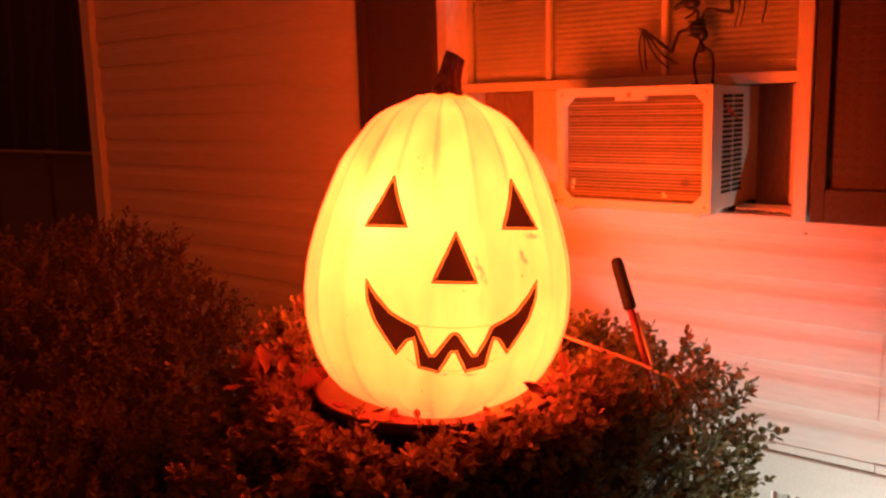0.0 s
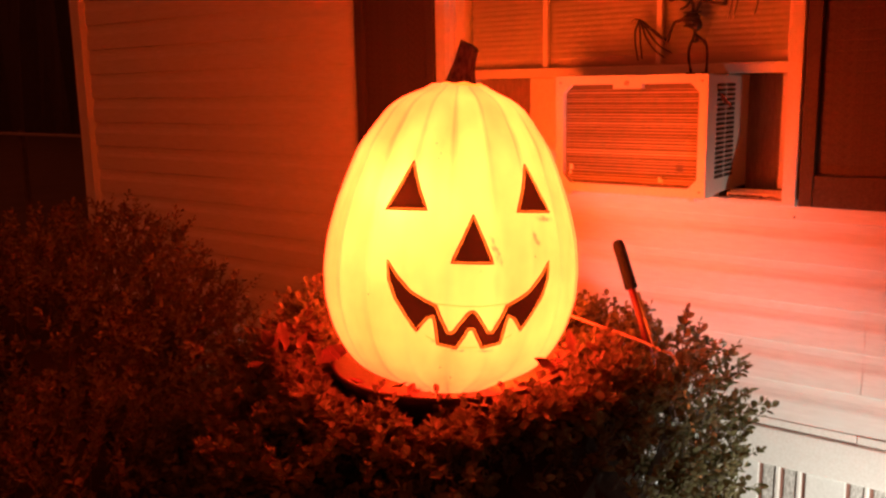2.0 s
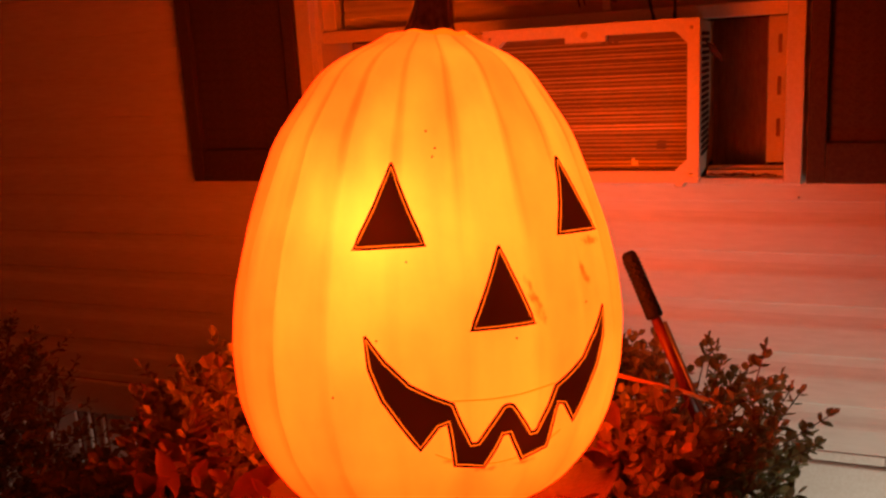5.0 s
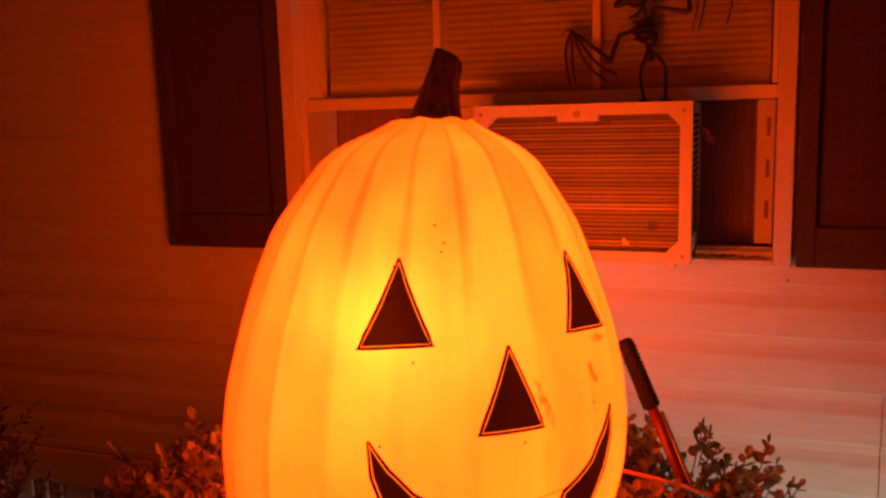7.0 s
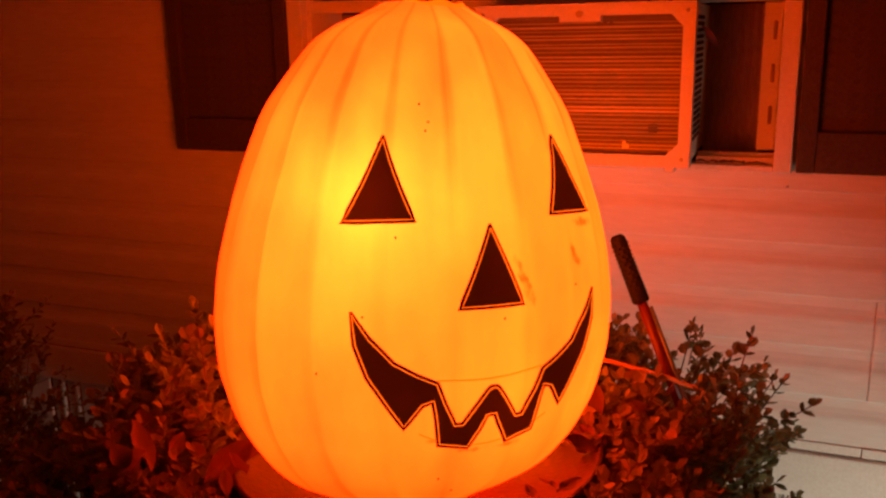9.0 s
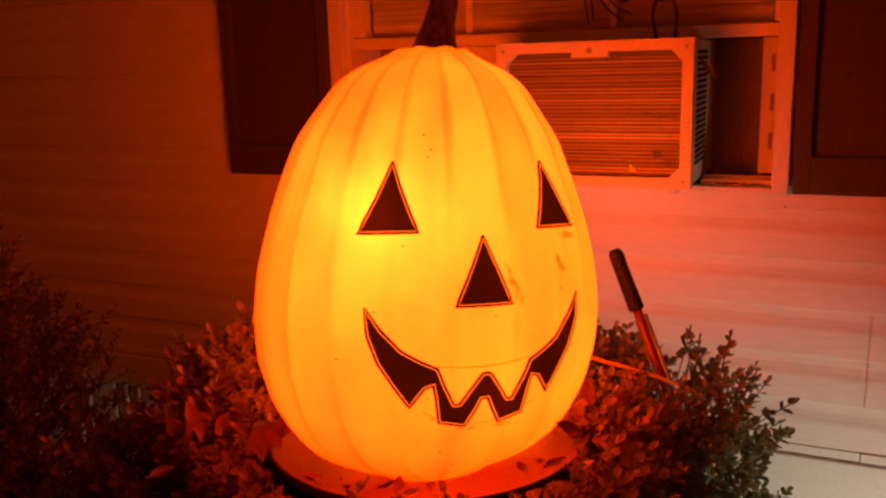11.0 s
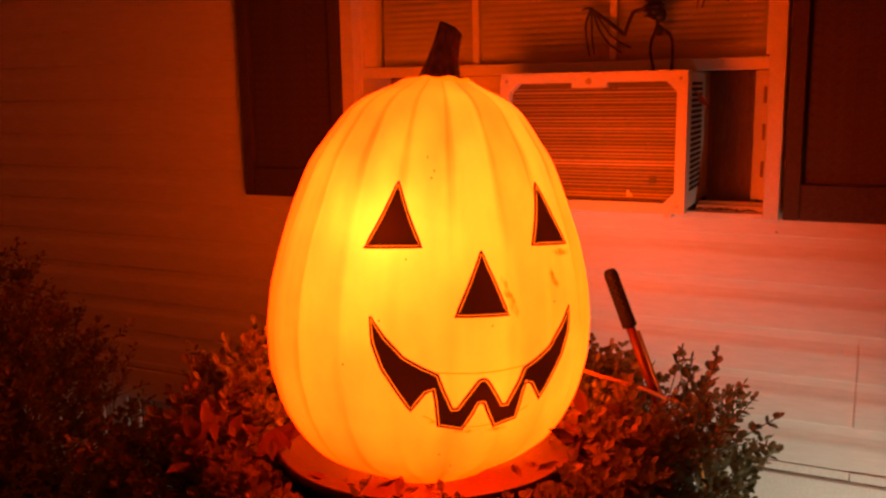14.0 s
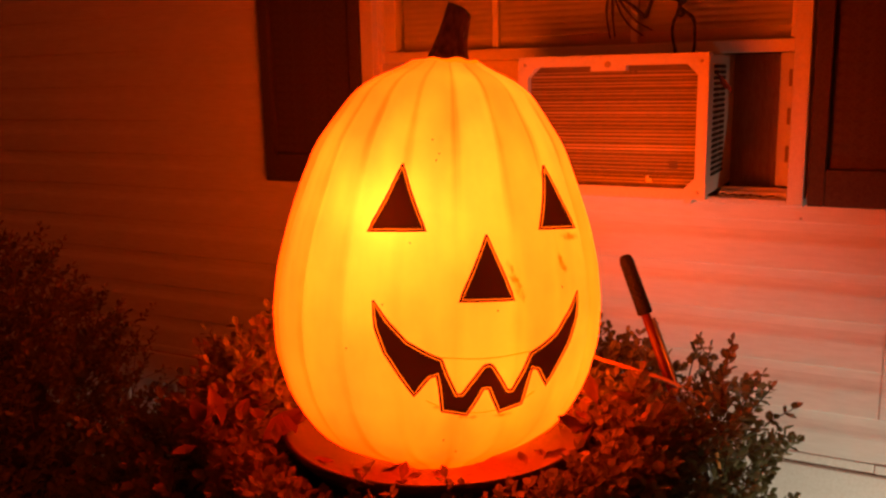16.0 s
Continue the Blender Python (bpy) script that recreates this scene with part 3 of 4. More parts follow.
def on_face(name, outline, parent, label=""):
    """A dark painted feature on the shell, with a moulded lip round it; the outline goes round in degrees and heights."""
    bm = bmesh.new()
    first_face = bm.faces.new([bm.verts.new((a, z * 300, 0)) for a, z in outline])
    first_face.normal_update()
    for _ in range(4):
        bmesh.ops.triangulate(bm, faces=bm.faces[:])
        long = [e for e in bm.edges if e.calc_length() > 3.5]
        if long:
            bmesh.ops.subdivide_edges(bm, edges=long, cuts=1)
    bmesh.ops.triangulate(bm, faces=bm.faces[:])
    for v in bm.verts:
        v.co = shell_point(v.co.x, v.co.y / 300, 0.0035)
    ob = part(name, bm, FACE, parent, label, True)
    n = len(outline)
    flat = [Vector((a * 0.0042, z)) for a, z in outline]
    spin = 1 if sum(flat[i].x * flat[(i + 1) % n].y - flat[(i + 1) % n].x * flat[i].y for i in range(n)) > 0 else -1
    inner = []
    for i in range(n):
        e0, e1 = (flat[i] - flat[i - 1]).normalized(), (flat[(i + 1) % n] - flat[i]).normalized()
        n0, n1 = Vector((-e0.y, e0.x)) * spin, Vector((-e1.y, e1.x)) * spin
        q = flat[i] + (n0 + n1) * (0.0025 / max(0.45, 1 + n0.dot(n1)))
        inner.append((q.x / 0.0042, q.y))
    for line, amount, out, stuff, name_, label_ in ((outline, 0.0018, 0.0030, GROOVE, "groove", "dark moulded groove"), (inner, 0.0008, 0.0040, RIMMAT, "lip", "thin raised orange lip")):
        pts = []
        for (a0, z0), (a1, z1) in zip(line, line[1:] + line[:1]):
            steps = max(1, int(math.hypot(a1 - a0, (z1 - z0) * 300) / 3))
            pts += [shell_point(a0 + (a1 - a0) * k / steps, z0 + (z1 - z0) * k / steps, out) for k in range(steps)]
        part(name_, tube(bmesh.new(), pts + pts[:1], amount, 6), stuff, ob, label_)
    return ob


B0 = 0.8664
on_face("eye", [(31.7, 1.351 - B0), (28.9, 1.327 - B0), (20.8, 1.256 - B0), (41.2, 1.255 - B0), (36.2, 1.302 - B0)], pumpkin, "dark triangular eye")
on_face("eye", [(-31.7, 1.351 - B0), (-36.2, 1.302 - B0), (-41.2, 1.255 - B0), (-20.8, 1.256 - B0), (-28.9, 1.327 - B0)], pumpkin, "dark triangular eye")
on_face("nose", [(0.3, 1.250 - B0), (-8.8, 1.154 - B0), (9.8, 1.155 - B0)], pumpkin, "dark triangular nose")
upper = [(36.9, 1.158), (31.9, 1.127), (26, 1.099), (20, 1.083), (15, 1.072), (13, 1.047), (10, 1.018), (8.2, 1.018), (1.8, 1.058), (0.8, 1.061)]
lower = [(1.0, 1.023), (2.5, 1.009), (6, 0.983), (15, 0.992), (15.9, 1.03), (16.6, 1.048), (19, 1.045), (24.2, 1.017), (28.6, 1.047), (33.3, 1.082), (36.2, 1.120)]
outline = upper + [(-a, z) for a, z in reversed(upper)] + [(-a, z) for a, z in reversed(lower)] + lower
on_face("mouth", [(a, z - B0) for a, z in outline], pumpkin, "dark grinning mouth with square teeth")

bm = bmesh.new()
rings = []
for k in range(15):
    t = k / 14
    cx, cz = 0.002 + 0.018 * t ** 1.4, HEIGHT - 0.008 + 0.092 * t
    rad = 0.015 * (1 - t) ** 3 + 0.0255 - 0.0065 * t
    ring = []
    for i in range(20):
        a = 2 * math.pi * i / 20
        rr = rad * (1 + 0.09 * math.cos(5 * a + t * 1.5))
        ring.append(bm.verts.new((cx + rr * math.cos(a), rr * 0.95 * math.sin(a), cz - 0.5 * rr * math.cos(a) * t)))
    rings.append(ring)
for a, b in zip(rings, rings[1:]):
    for i in range(20):
        bm.faces.new((a[i], a[(i + 1) % 20], b[(i + 1) % 20], b[i]))
bm.faces.new(rings[-1])
part("stem", bm, STEM, pumpkin, "glossy dark brown bent stem", True)
collar = [(0.003 + 0.047 * math.cos(a), 0.041 * math.sin(a), HEIGHT - 0.003 + 0.002 * math.sin(7 * a)) for a in [2 * math.pi * k / 40 for k in range(41)]]
part("collar", tube(bmesh.new(), collar, 0.0045, 8), RIMMAT, pumpkin, "moulded ring round the stem", True)
crease = [shell_point(a, 1.070 - B0 + 0.00002 * a * a, 0.0005) for a in range(-15, 16, 2)]
part("tooth_line", tube(bmesh.new(), crease, 0.0011, 6), RIMMAT, pumpkin, "fine moulded line above the teeth")
crease = [shell_point(a, 0.985 - B0 + 0.00006 * a * a, 0.0003) for a in range(-20, 21, 2)]
part("lip_line", tube(bmesh.new(), crease, 0.0010, 6), RIMMAT, pumpkin, "fine moulded line below the teeth")
for a, z in ((20, 0.52), (17, 0.50), (18, 0.49), (33, 0.475), (26, 0.372), (-3, 0.273), (34, 0.285), (14, 0.075), (-30, 0.30), (47, 0.22), (8, 0.05)):
    fleck = bmesh.new()
    bmesh.ops.create_icosphere(fleck, subdivisions=1, radius=0.0016)
    bmesh.ops.translate(fleck, vec=shell_point(a, z, 0.0002), verts=fleck.verts[:])
    part("paint_fleck", fleck, STEM, pumpkin, "tiny brown paint fleck")

# ---- birdbath ----
bath = thing("birdbath", (-1.130, 1.512, 0.0), "rust brown birdbath bowl hidden in the hedge", "birdbath")
bm = bmesh.new()
line = [(0.0, 0.860), (0.12, 0.860), (0.20, 0.872), (0.245, 0.896), (0.258, 0.912), (0.264, 0.9135), (0.266, 0.908), (0.252, 0.885), (0.2, 0.848), (0.1, 0.836), (0.0, 0.836)]
rings = [[bm.verts.new((r * math.cos(a), r * math.sin(a), z)) for a in [2 * math.pi * i / 64 for i in range(64)]] for r, z in line[1:-1]]
for a, b in zip(rings, rings[1:]):
    for i in range(64):
        bm.faces.new((a[i], a[(i + 1) % 64], b[(i + 1) % 64], b[i]))
bm.faces.new(rings[0])
bm.faces.new(rings[-1])
part("bowl", bm, BOWL, bath, "wide shallow bowl", True)
part("pedestal", tube(bmesh.new(), [(0, 0, 0), (0, 0, 0.05), (0, 0, 0.12), (0, 0, 0.5), (0, 0, 0.8), (0, 0, 0.84)], [0.15, 0.15, 0.07, 0.05, 0.06, 0.1], 24), BOWL, bath)


# ---- shrubs ----
def leaf_shape(length, width):
    """A small pointed oval leaf, folded along its rib."""
    l, w = length, width / 2
    v = [(0, 0, 0), (0.3 * l, w * 0.85, 0.10 * w), (0.70 * l, w * 0.95, 0.25 * w), (l, 0, 0.0), (0.70 * l, -w * 0.95, 0.25 * w), (0.3 * l, -w * 0.85, 0.1 * w), (0.5 * l, 0, -0.22 * w)]
    f = [(0, 6, 1), (1, 6, 2), (2, 6, 3), (3, 6, 4), (4, 6, 5), (5, 6, 0)]
    return np.array(v), f


def turn_to(way, roll):
    q = Vector(way).to_track_quat("X", "Z").to_matrix()
    return np.array(q @ Matrix.Rotation(roll, 3, "X"))


def shrub(name, place, radii, power, shoots, seed, material, label, leaf=(0.027, 0.0155), tall=0.0, single=0, keep=None, ring=None, sprigs=()):
    """A shrub of many short leafy shoots over a solid dark core that stands for inner shade."""
    rnd = random.Random(seed)
    bush = thing(name, place, label, "shrub", "foundation shrubs")
    base, faces0 = leaf_shape(*leaf)
    lv, lf, sv, sf, singles = [], [], [], [], []

    def add_leaf(at, way, size, roll):
        m = turn_to(way, roll)
        if len(singles) < single and rnd.random() < 0.06:
            singles.append((at, way, size, roll))
            return
        k = len(lv) * 7
        lv.append(base * size @ m.T + np.array(at))
        lf.extend([(a + k, b + k, c + k) for a, b, c in faces0])

    for s in range(shoots + (ring[3] if ring else 0)):
        while True:
            d = Vector((rnd.gauss(0, 1), rnd.gauss(0, 1), rnd.gauss(0, 1))).normalized()
            if d.z > -0.45:
                break
        f = (abs(d.x) ** power + abs(d.y) ** power + abs(d.z) ** power) ** (-1 / power)
        p = Vector((d.x * radii[0], d.y * radii[1], d.z * radii[2])) * f
        lump = 1 + 0.13 * noise.noise(p * 5 + Vector((seed, 0, 0))) + 0.06 * noise.noise(p * 13)
        depth = 1 - 0.32 * rnd.random() ** 1.8
        p *= lump * depth
        out = Vector((d.x / radii[0], d.y / radii[1], d.z / radii[2])).normalized()
        if s >= shoots:
            a, r = rnd.uniform(0, 2 * math.pi), ring[2] + rnd.uniform(0, 0.09)
            out = Vector((math.cos(a), math.sin(a), 0.3)).normalized()
            p = Vector((ring[0] + r * math.cos(a), ring[1] + r * math.sin(a), rnd.uniform(0.81, 0.872) + (0.022 if a < 0.75 or a > 5.53 or 2.8 < a < 4.5 else 0.0))) - Vector(place)
        elif keep and not keep(p + Vector(place)):
            continue
        way = (out * 0.8 + Vector((rnd.gauss(0, 0.45), rnd.gauss(0, 0.45), rnd.uniform(0.0, 1.0)))).normalized()
        length = rnd.uniform(0.04, 0.078) * (1 + (tall if rnd.random() < 0.12 and s < shoots and not (keep and low_front(p + Vector(place))) else 0))
        tip = p + way * length
        a, k = turn_to(way, 0), len(sv)
        for q, r in ((p - way * 0.05, 0.0016), (tip, 0.0008)):
            for j in range(3):
                sv.append(tuple(np.array(q) + a @ np.array((0, r * math.cos(j * 2.09), r * math.sin(j * 2.09)))))
        sf.extend([(k + j, k + (j + 1) % 3, k + 3 + (j + 1) % 3, k + 3 + j) for j in range(3)])
        count = int(length / 0.0075)
        for i in range(count):
            t = (i + 0.5) / count
            ang = i * 2.4 + rnd.uniform(-0.4, 0.4)
            side = a @ np.array((0, math.cos(ang), math.sin(ang)))
            lw = Vector(side) * rnd.uniform(0.6, 1.0) + way * rnd.uniform(0.35, 0.9) + Vector((0, 0, -0.1))
            add_leaf(tuple(p + way * length * t), lw.normalized(), rnd.uniform(0.65, 1.15) * (1 - 0.25 * t), rnd.uniform(-0.7, 0.7))
        add_leaf(tuple(tip), way, rnd.uniform(0.5, 0.8), rnd.uniform(-1, 1))
    for root, tip in sprigs:
        root, tip = Vector(root) - Vector(place), Vector(tip) - Vector(place)
        bend = Vector((rnd.uniform(-0.012, 0.012), rnd.uniform(-0.012, 0.012), 0.006))
        line = smooth_line([root, (root + tip) / 2 + bend, tip], 6)
        for q0, q1 in zip(line, line[1:]):
            a, k = turn_to((q1 - q0).normalized(), 0), len(sv)
            for q in (q0, q1):
                for j in range(3):
                    sv.append(tuple(np.array(q) + a @ np.array((0, 0.0013 * math.cos(j * 2.09), 0.0013 * math.sin(j * 2.09)))))
            sf.extend([(k + j, k + (j + 1) % 3, k + 3 + (j + 1) % 3, k + 3 + j) for j in range(3)])
        pairs = max(4, int((tip - root).length / 0.017))
        for i in range(pairs):
            t = (i + 0.6) / pairs
            spot = line[min(len(line) - 2, int(t * (len(line) - 1)))]
            way = (tip - root).normalized()
            a = turn_to(way, 0)
            for turn in (0, math.pi):
                ang = i * 1.57 + turn + rnd.uniform(-0.3, 0.3)
                lw = Vector(a @ np.array((0, math.cos(ang), math.sin(ang)))) + way * rnd.uniform(0.5, 1.0)
                add_leaf(tuple(spot), lw.normalized(), rnd.uniform(0.7, 1.1) * (1.05 - 0.4 * t), rnd.uniform(-0.5, 0.5))
        add_leaf(tuple(tip), (tip - root).normalized(), 0.6, 0.3)
    foliage = new("foliage", mesh_of("foliage", np.concatenate(lv), lf, material))
    foliage.parent = bush
    tagged(foliage, kind="stuff")
    twigs = new("twig_mass", mesh_of("twig_mass", sv, sf, TWIG))
    twigs.parent = bush
    tagged(twigs, kind="stuff")
    one = mesh_of("leaf", base, faces0, material)
    for at, way, size, roll in singles:
        ob = new("leaf", one)
        ob.parent = bush
        ob.matrix_basis = Matrix.Translation(at) @ Matrix(turn_to(way, roll).tolist()).to_4x4() @ Matrix.Diagonal((size, size, size, 1))
    # lumpy solid core blocks the view through; inner shade is its dark colour
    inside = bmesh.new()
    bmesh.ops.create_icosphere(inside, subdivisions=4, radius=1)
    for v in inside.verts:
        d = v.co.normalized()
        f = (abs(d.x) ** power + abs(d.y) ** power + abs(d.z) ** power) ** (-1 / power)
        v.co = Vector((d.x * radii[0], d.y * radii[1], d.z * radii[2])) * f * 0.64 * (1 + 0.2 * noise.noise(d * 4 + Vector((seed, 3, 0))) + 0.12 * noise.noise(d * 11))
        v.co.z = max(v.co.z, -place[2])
    part("dark_core", inside, INNER, bush)
    trunk = bmesh.new()
    for j in range(5):
        ang = j * 1.3
        tube(trunk, [(0.05 * math.cos(ang), 0.05 * math.sin(ang), -place[2]), (0.12 * math.cos(ang), 0.12 * math.sin(ang), -place[2] * 0.5), (0.25 * math.cos(ang), 0.25 * math.sin(ang), 0)], [0.016, 0.012, 0.007], 6)
    part("trunk", trunk, TWIG, bush)
    return bush


def low_front(p):
    return (p.x + 1.125) * 0.45 - (p.y - 1.515) * 0.89 > 0.05 and p.x < -0.75 or (p.y > 1.7 and p.x < -0.78)


def clear_of_bowl(p):
    if p.x > -1.0 and p.y > 1.68 and p.z > 0.90 - 0.16 * max(0.0, p.x + 0.85):
        return False
    for k in range(9):
        c = Vector((-1.03, 1.70, 1.015)).lerp(Vector((-0.797, 1.86, 0.903)), k / 8)
        d = p - c
        s = max(0.0, min(0.32, d.dot(Vector((0.35, -0.88, 0.30)))))
        if (d - Vector((0.35, -0.88, 0.30)) * s).length < 0.052:
            return False
    if p.x > -0.685 - (1.9 - p.y) * 0.22 or p.x < -1.70 - (p.y - 1.3) * 0.1:
        return False
    dx, dy = p.x + 1.125, p.y - 1.515
    if dx * 0.45 - dy * 0.89 > 0.12 and p.z > 0.835:
        return math.hypot(dx, dy) > 0.33 and p.z < 0.885
    along = max(0.0, min(1.0, ((p.x + 1.03) * 0.23 + (p.y - 1.70) * 0.155) / (0.23 ** 2 + 0.155 ** 2)))
    if math.hypot(p.x + 1.03 - 0.23 * along, p.y - 1.70 - 0.155 * along) < 0.075 and p.z > 0.79:
        return False
    return math.hypot(dx, dy) > 0.255 or p.z < 0.80


shrub("boxwood_shrub", (-1.165, 1.62, 0.49), (0.60, 0.56, 0.465), 3.4, 7600, 11, LEAF, "clipped green boxwood shrub around the birdbath bowl", tall=0.9, single=280, leaf=(0.029, 0.0205), keep=clear_of_bowl, ring=(-1.130, 1.512, 0.270, 950),
      sprigs=(((-0.705, 1.80, 0.84), (-0.691, 1.786, 1.025)), ((-0.69, 1.86, 0.81), (-0.593, 1.889, 0.882)), ((-0.69, 1.85, 0.82), (-0.655, 1.85, 0.935)),
              ((-0.70, 1.94, 0.74), (-0.61, 1.95, 0.80)), ((-0.71, 1.90, 0.80), (-0.64, 1.93, 0.90)), ((-0.72, 1.98, 0.55), (-0.60, 2.05, 0.63)), ((-0.75, 1.72, 0.84), (-0.745, 1.71, 0.925)),
              ((-1.38, 1.80, 0.88), (-1.39, 1.82, 1.02)), ((-1.50, 1.60, 0.86), (-1.53, 1.60, 0.99))))
shrub("boxwood_shrub", (-2.66, 1.42, 0.53), (0.57, 0.62, 0.55), 2.3, 2800, 23, DARK_LEAF, "dark overgrown boxwood shrub near the house corner", tall=0.9)
shrub("boxwood_shrub", (-1.95, 0.95, 0.36), (0.50, 0.50, 0.40), 2.6, 1600, 37, DARK_LEAF, "low dark shrub in front of the bed", tall=0.6)

# ---- lopper handle, cord, leaves ----
lopper = thing("lopper", (-0.79, 1.85, 0.0), "garden lopper with red handle and black grip upright in shrub", "garden tool")
A, Bp = Vector((-0.923, 1.913, 1.136)), Vector((-0.80, 1.858, 0.87))
off = Vector((-0.79, 1.85, 0.0))
way = (Bp - A).normalized()
pts = [A - off + way * t for t in (0.0, 0.004, 0.012, 0.03, 0.06, 0.09, 0.118, 0.122)]
bm = tube(bmesh.new(), pts, [0.008, 0.0120, 0.0138, 0.0130, 0.0135, 0.0140, 0.0150, 0.0125], 16)
side = way.cross(Vector((0, 0, 1))).normalized()
for row in range(13):
    for k in range(9):
        ang = 2 * math.pi * (k + 0.5 * (row % 2)) / 9
        made = bmesh.ops.create_icosphere(bm, subdivisions=1, radius=0.0026)["verts"]
        bmesh.ops.translate(bm, vec=A - off + way * (0.018 + row * 0.0072) + (side * math.cos(ang) + side.cross(way) * math.sin(ang)) * 0.0132, verts=made)
part("grip", bm, GRIP, lopper, "black rubber grip", True)
part("handle", tube(bmesh.new(), [A - off + way * t for t in (0.118, 0.22, 0.31)], [0.0088, 0.0088, 0.0095], 14), RED, lopper, "red painted tube", True)
part("shank", tube(bmesh.new(), [A - off + way * t + Vector((0.0095, 0.005, 0.0)) for t in (0.13, 0.3, 0.45)], [0.0055, 0.0055, 0.007], 10), STEEL, lopper, "grey steel edge", True)
end = A - off + way * 0.45
part("blade", tube(bmesh.new(), [end, end + Vector((-0.05, -0.03, -0.2)), Vector((-0.08, -0.12, 0.02))], [0.012, 0.016, 0.004], 8), STEEL, lopper)

cord = part("cord", tube(bmesh.new(), smooth_line([(-1.06, 1.68, 1.03), (-1.03, 1.70, 1.015), (-0.92, 1.778, 0.962), (-0.797, 1.86, 0.903), (-0.75, 1.90, 0.84), (-0.70, 1.95, 0.5), (-0.7, 2.0, 0.02)]), 0.0036, 8), CORD)
tagged(cord, "thin orange extension cord running over the shrub", "cord")

nail = bmesh.new()
bmesh.ops.create_cone(nail, cap_ends=True, segments=8, radius1=0.0032, radius2=0.0022, depth=0.016, matrix=pose(-0.653, 2.424, 1.147, 78))
tagged(part("nail", nail, STEEL), "small dark nail stuck in the white siding", "nail")

rng = random.Random(77)
for i in range(6):
    a, size = rng.uniform(0, math.pi), rng.uniform(0.012, 0.026)
    x, y = -0.83 + 0.022 * i + rng.uniform(-0.006, 0.006), 2.432 + rng.uniform(-0.006, 0.006)
    d = Vector((math.cos(a), 0.35 * math.sin(a), 0.0)) * size
    p = Vector((x, y, WIN_B + 0.0025))
    bit = part("twig", tube(bmesh.new(), [p - d, p + Vector((0, 0, 0.004)), p + d], [0.0012, 0.0022, 0.001], 6), TWIG)
    tagged(bit, "bit of dry brown twig debris lying on the window sill", "twig", "twigs on the sill")


def dry_leaf(place, size, turn, label, material=DRY):
    bm = bmesh.new()
    n = 7
    rows = []
    for i in range(n):
        t = i / (n - 1)
        w = 0.24 * size * math.sin(math.pi * min(1, t * 0.97 + 0.03)) ** 1.1
        lift = size * (0.30 * t * t - 0.10 * t + 0.04 * math.sin(t * 9))
        rows.append([bm.verts.new((t * size, s * w, lift + abs(s) ** 1.5 * w * 0.7 + 0.1 * w * s * math.sin(t * 8))) for s in (-1, -0.5, 0, 0.5, 1)])
    for a, b in zip(rows, rows[1:]):
        for k in range(4):
            bm.faces.new((a[k], a[k + 1], b[k + 1], b[k]))
    ob = part("dry_leaf", bm, material, None, "", True)
    ob.matrix_world = pose(*place, *turn)
    return tagged(ob, label, "leaf", "fallen leaves")


for i in range(30):
    a = radians(rng.choice((rng.uniform(150, 250), rng.uniform(-30, 60), rng.uniform(150, 235))))
    r = rng.uniform(0.25, 0.42)
    z = 0.915 if r < 0.28 else 0.948
    dry_leaf((-1.125 + r * math.cos(a), 1.515 + r * math.sin(a), z + rng.uniform(-0.01, 0.015)), rng.uniform(0.03, 0.06), (rng.uniform(-50, 50), rng.uniform(-50, 10), rng.uniform(0, 360)),
             "curled dry brown leaf lying on the shrub")
for i in range(16):
    a, r = radians(rng.uniform(2, 62)), rng.uniform(0.215, 0.262)
    dry_leaf((-1.130 + r * math.cos(a), 1.512 + r * math.sin(a), 0.886 + (r - 0.215) * 0.75 + rng.uniform(0, 0.012)), rng.uniform(0.03, 0.055), (rng.uniform(-40, 40), rng.uniform(-25, 10), rng.uniform(0, 360)),
             "crumpled dead leaf lying in the birdbath bowl", rng.choice((DRY, DARK_DRY)))
for i in range(12):
    a, r = radians(rng.uniform(-125, -5)), rng.uniform(0.205, 0.25)
    dry_leaf((-1.130 + r * math.cos(a), 1.512 + r * math.sin(a), 0.884 + (r - 0.205) * 0.7 + rng.uniform(0, 0.006)), rng.uniform(0.02, 0.045), (rng.uniform(-20, 20), rng.uniform(-12, 8), rng.uniform(0, 360)),
             "crumpled dead leaf lying in the birdbath bowl", rng.choice((DARK_DRY, DARK_DRY, DRY)))
for a, r, z, size, turn in ((196, 0.285, 0.925, 0.085, 40), (207, 0.31, 0.93, 0.09, 130), (216, 0.27, 0.918, 0.075, 10), (226, 0.30, 0.915, 0.085, 75), (188, 0.33, 0.945, 0.07, 200)):
    dry_leaf((-1.130 + r * math.cos(radians(a)), 1.512 + r * math.sin(radians(a)), z), size, (35, -12, turn), "large curled dry brown leaf at the bowl's rim")
for i in range(16):
    a, r = radians(rng.uniform(165, 232)), rng.uniform(0.30, 0.50)
    dry_leaf((-1.130 + r * math.cos(a), 1.512 + r * math.sin(a), 0.945 + rng.uniform(-0.02, 0.02)), rng.uniform(0.05, 0.085), (rng.uniform(-40, 60), rng.uniform(-60, -5), rng.uniform(0, 360)),
             "long curled dry leaf caught among the shrub's shoots")
dry_leaf((-0.838, 2.318, 1.484), 0.058, (0, 62, 32), "dry red-brown leaf caught on the air conditioner", DARK_DRY)
# ---- bat decoration ----
bm = bmesh.new()
BY = 2.43


def bone(points, r0, r1, wave=0.0):
    line = smooth_line([(-0.945 + (x + 0.945) * 1.05, BY + y, z) for x, y, z in points], 5)
    n = len(line)
    tube(bm, line, [r0 + (r1 - r0) * i / (n - 1) + wave * math.sin(i * 1.9) for i in range(n)], 7)


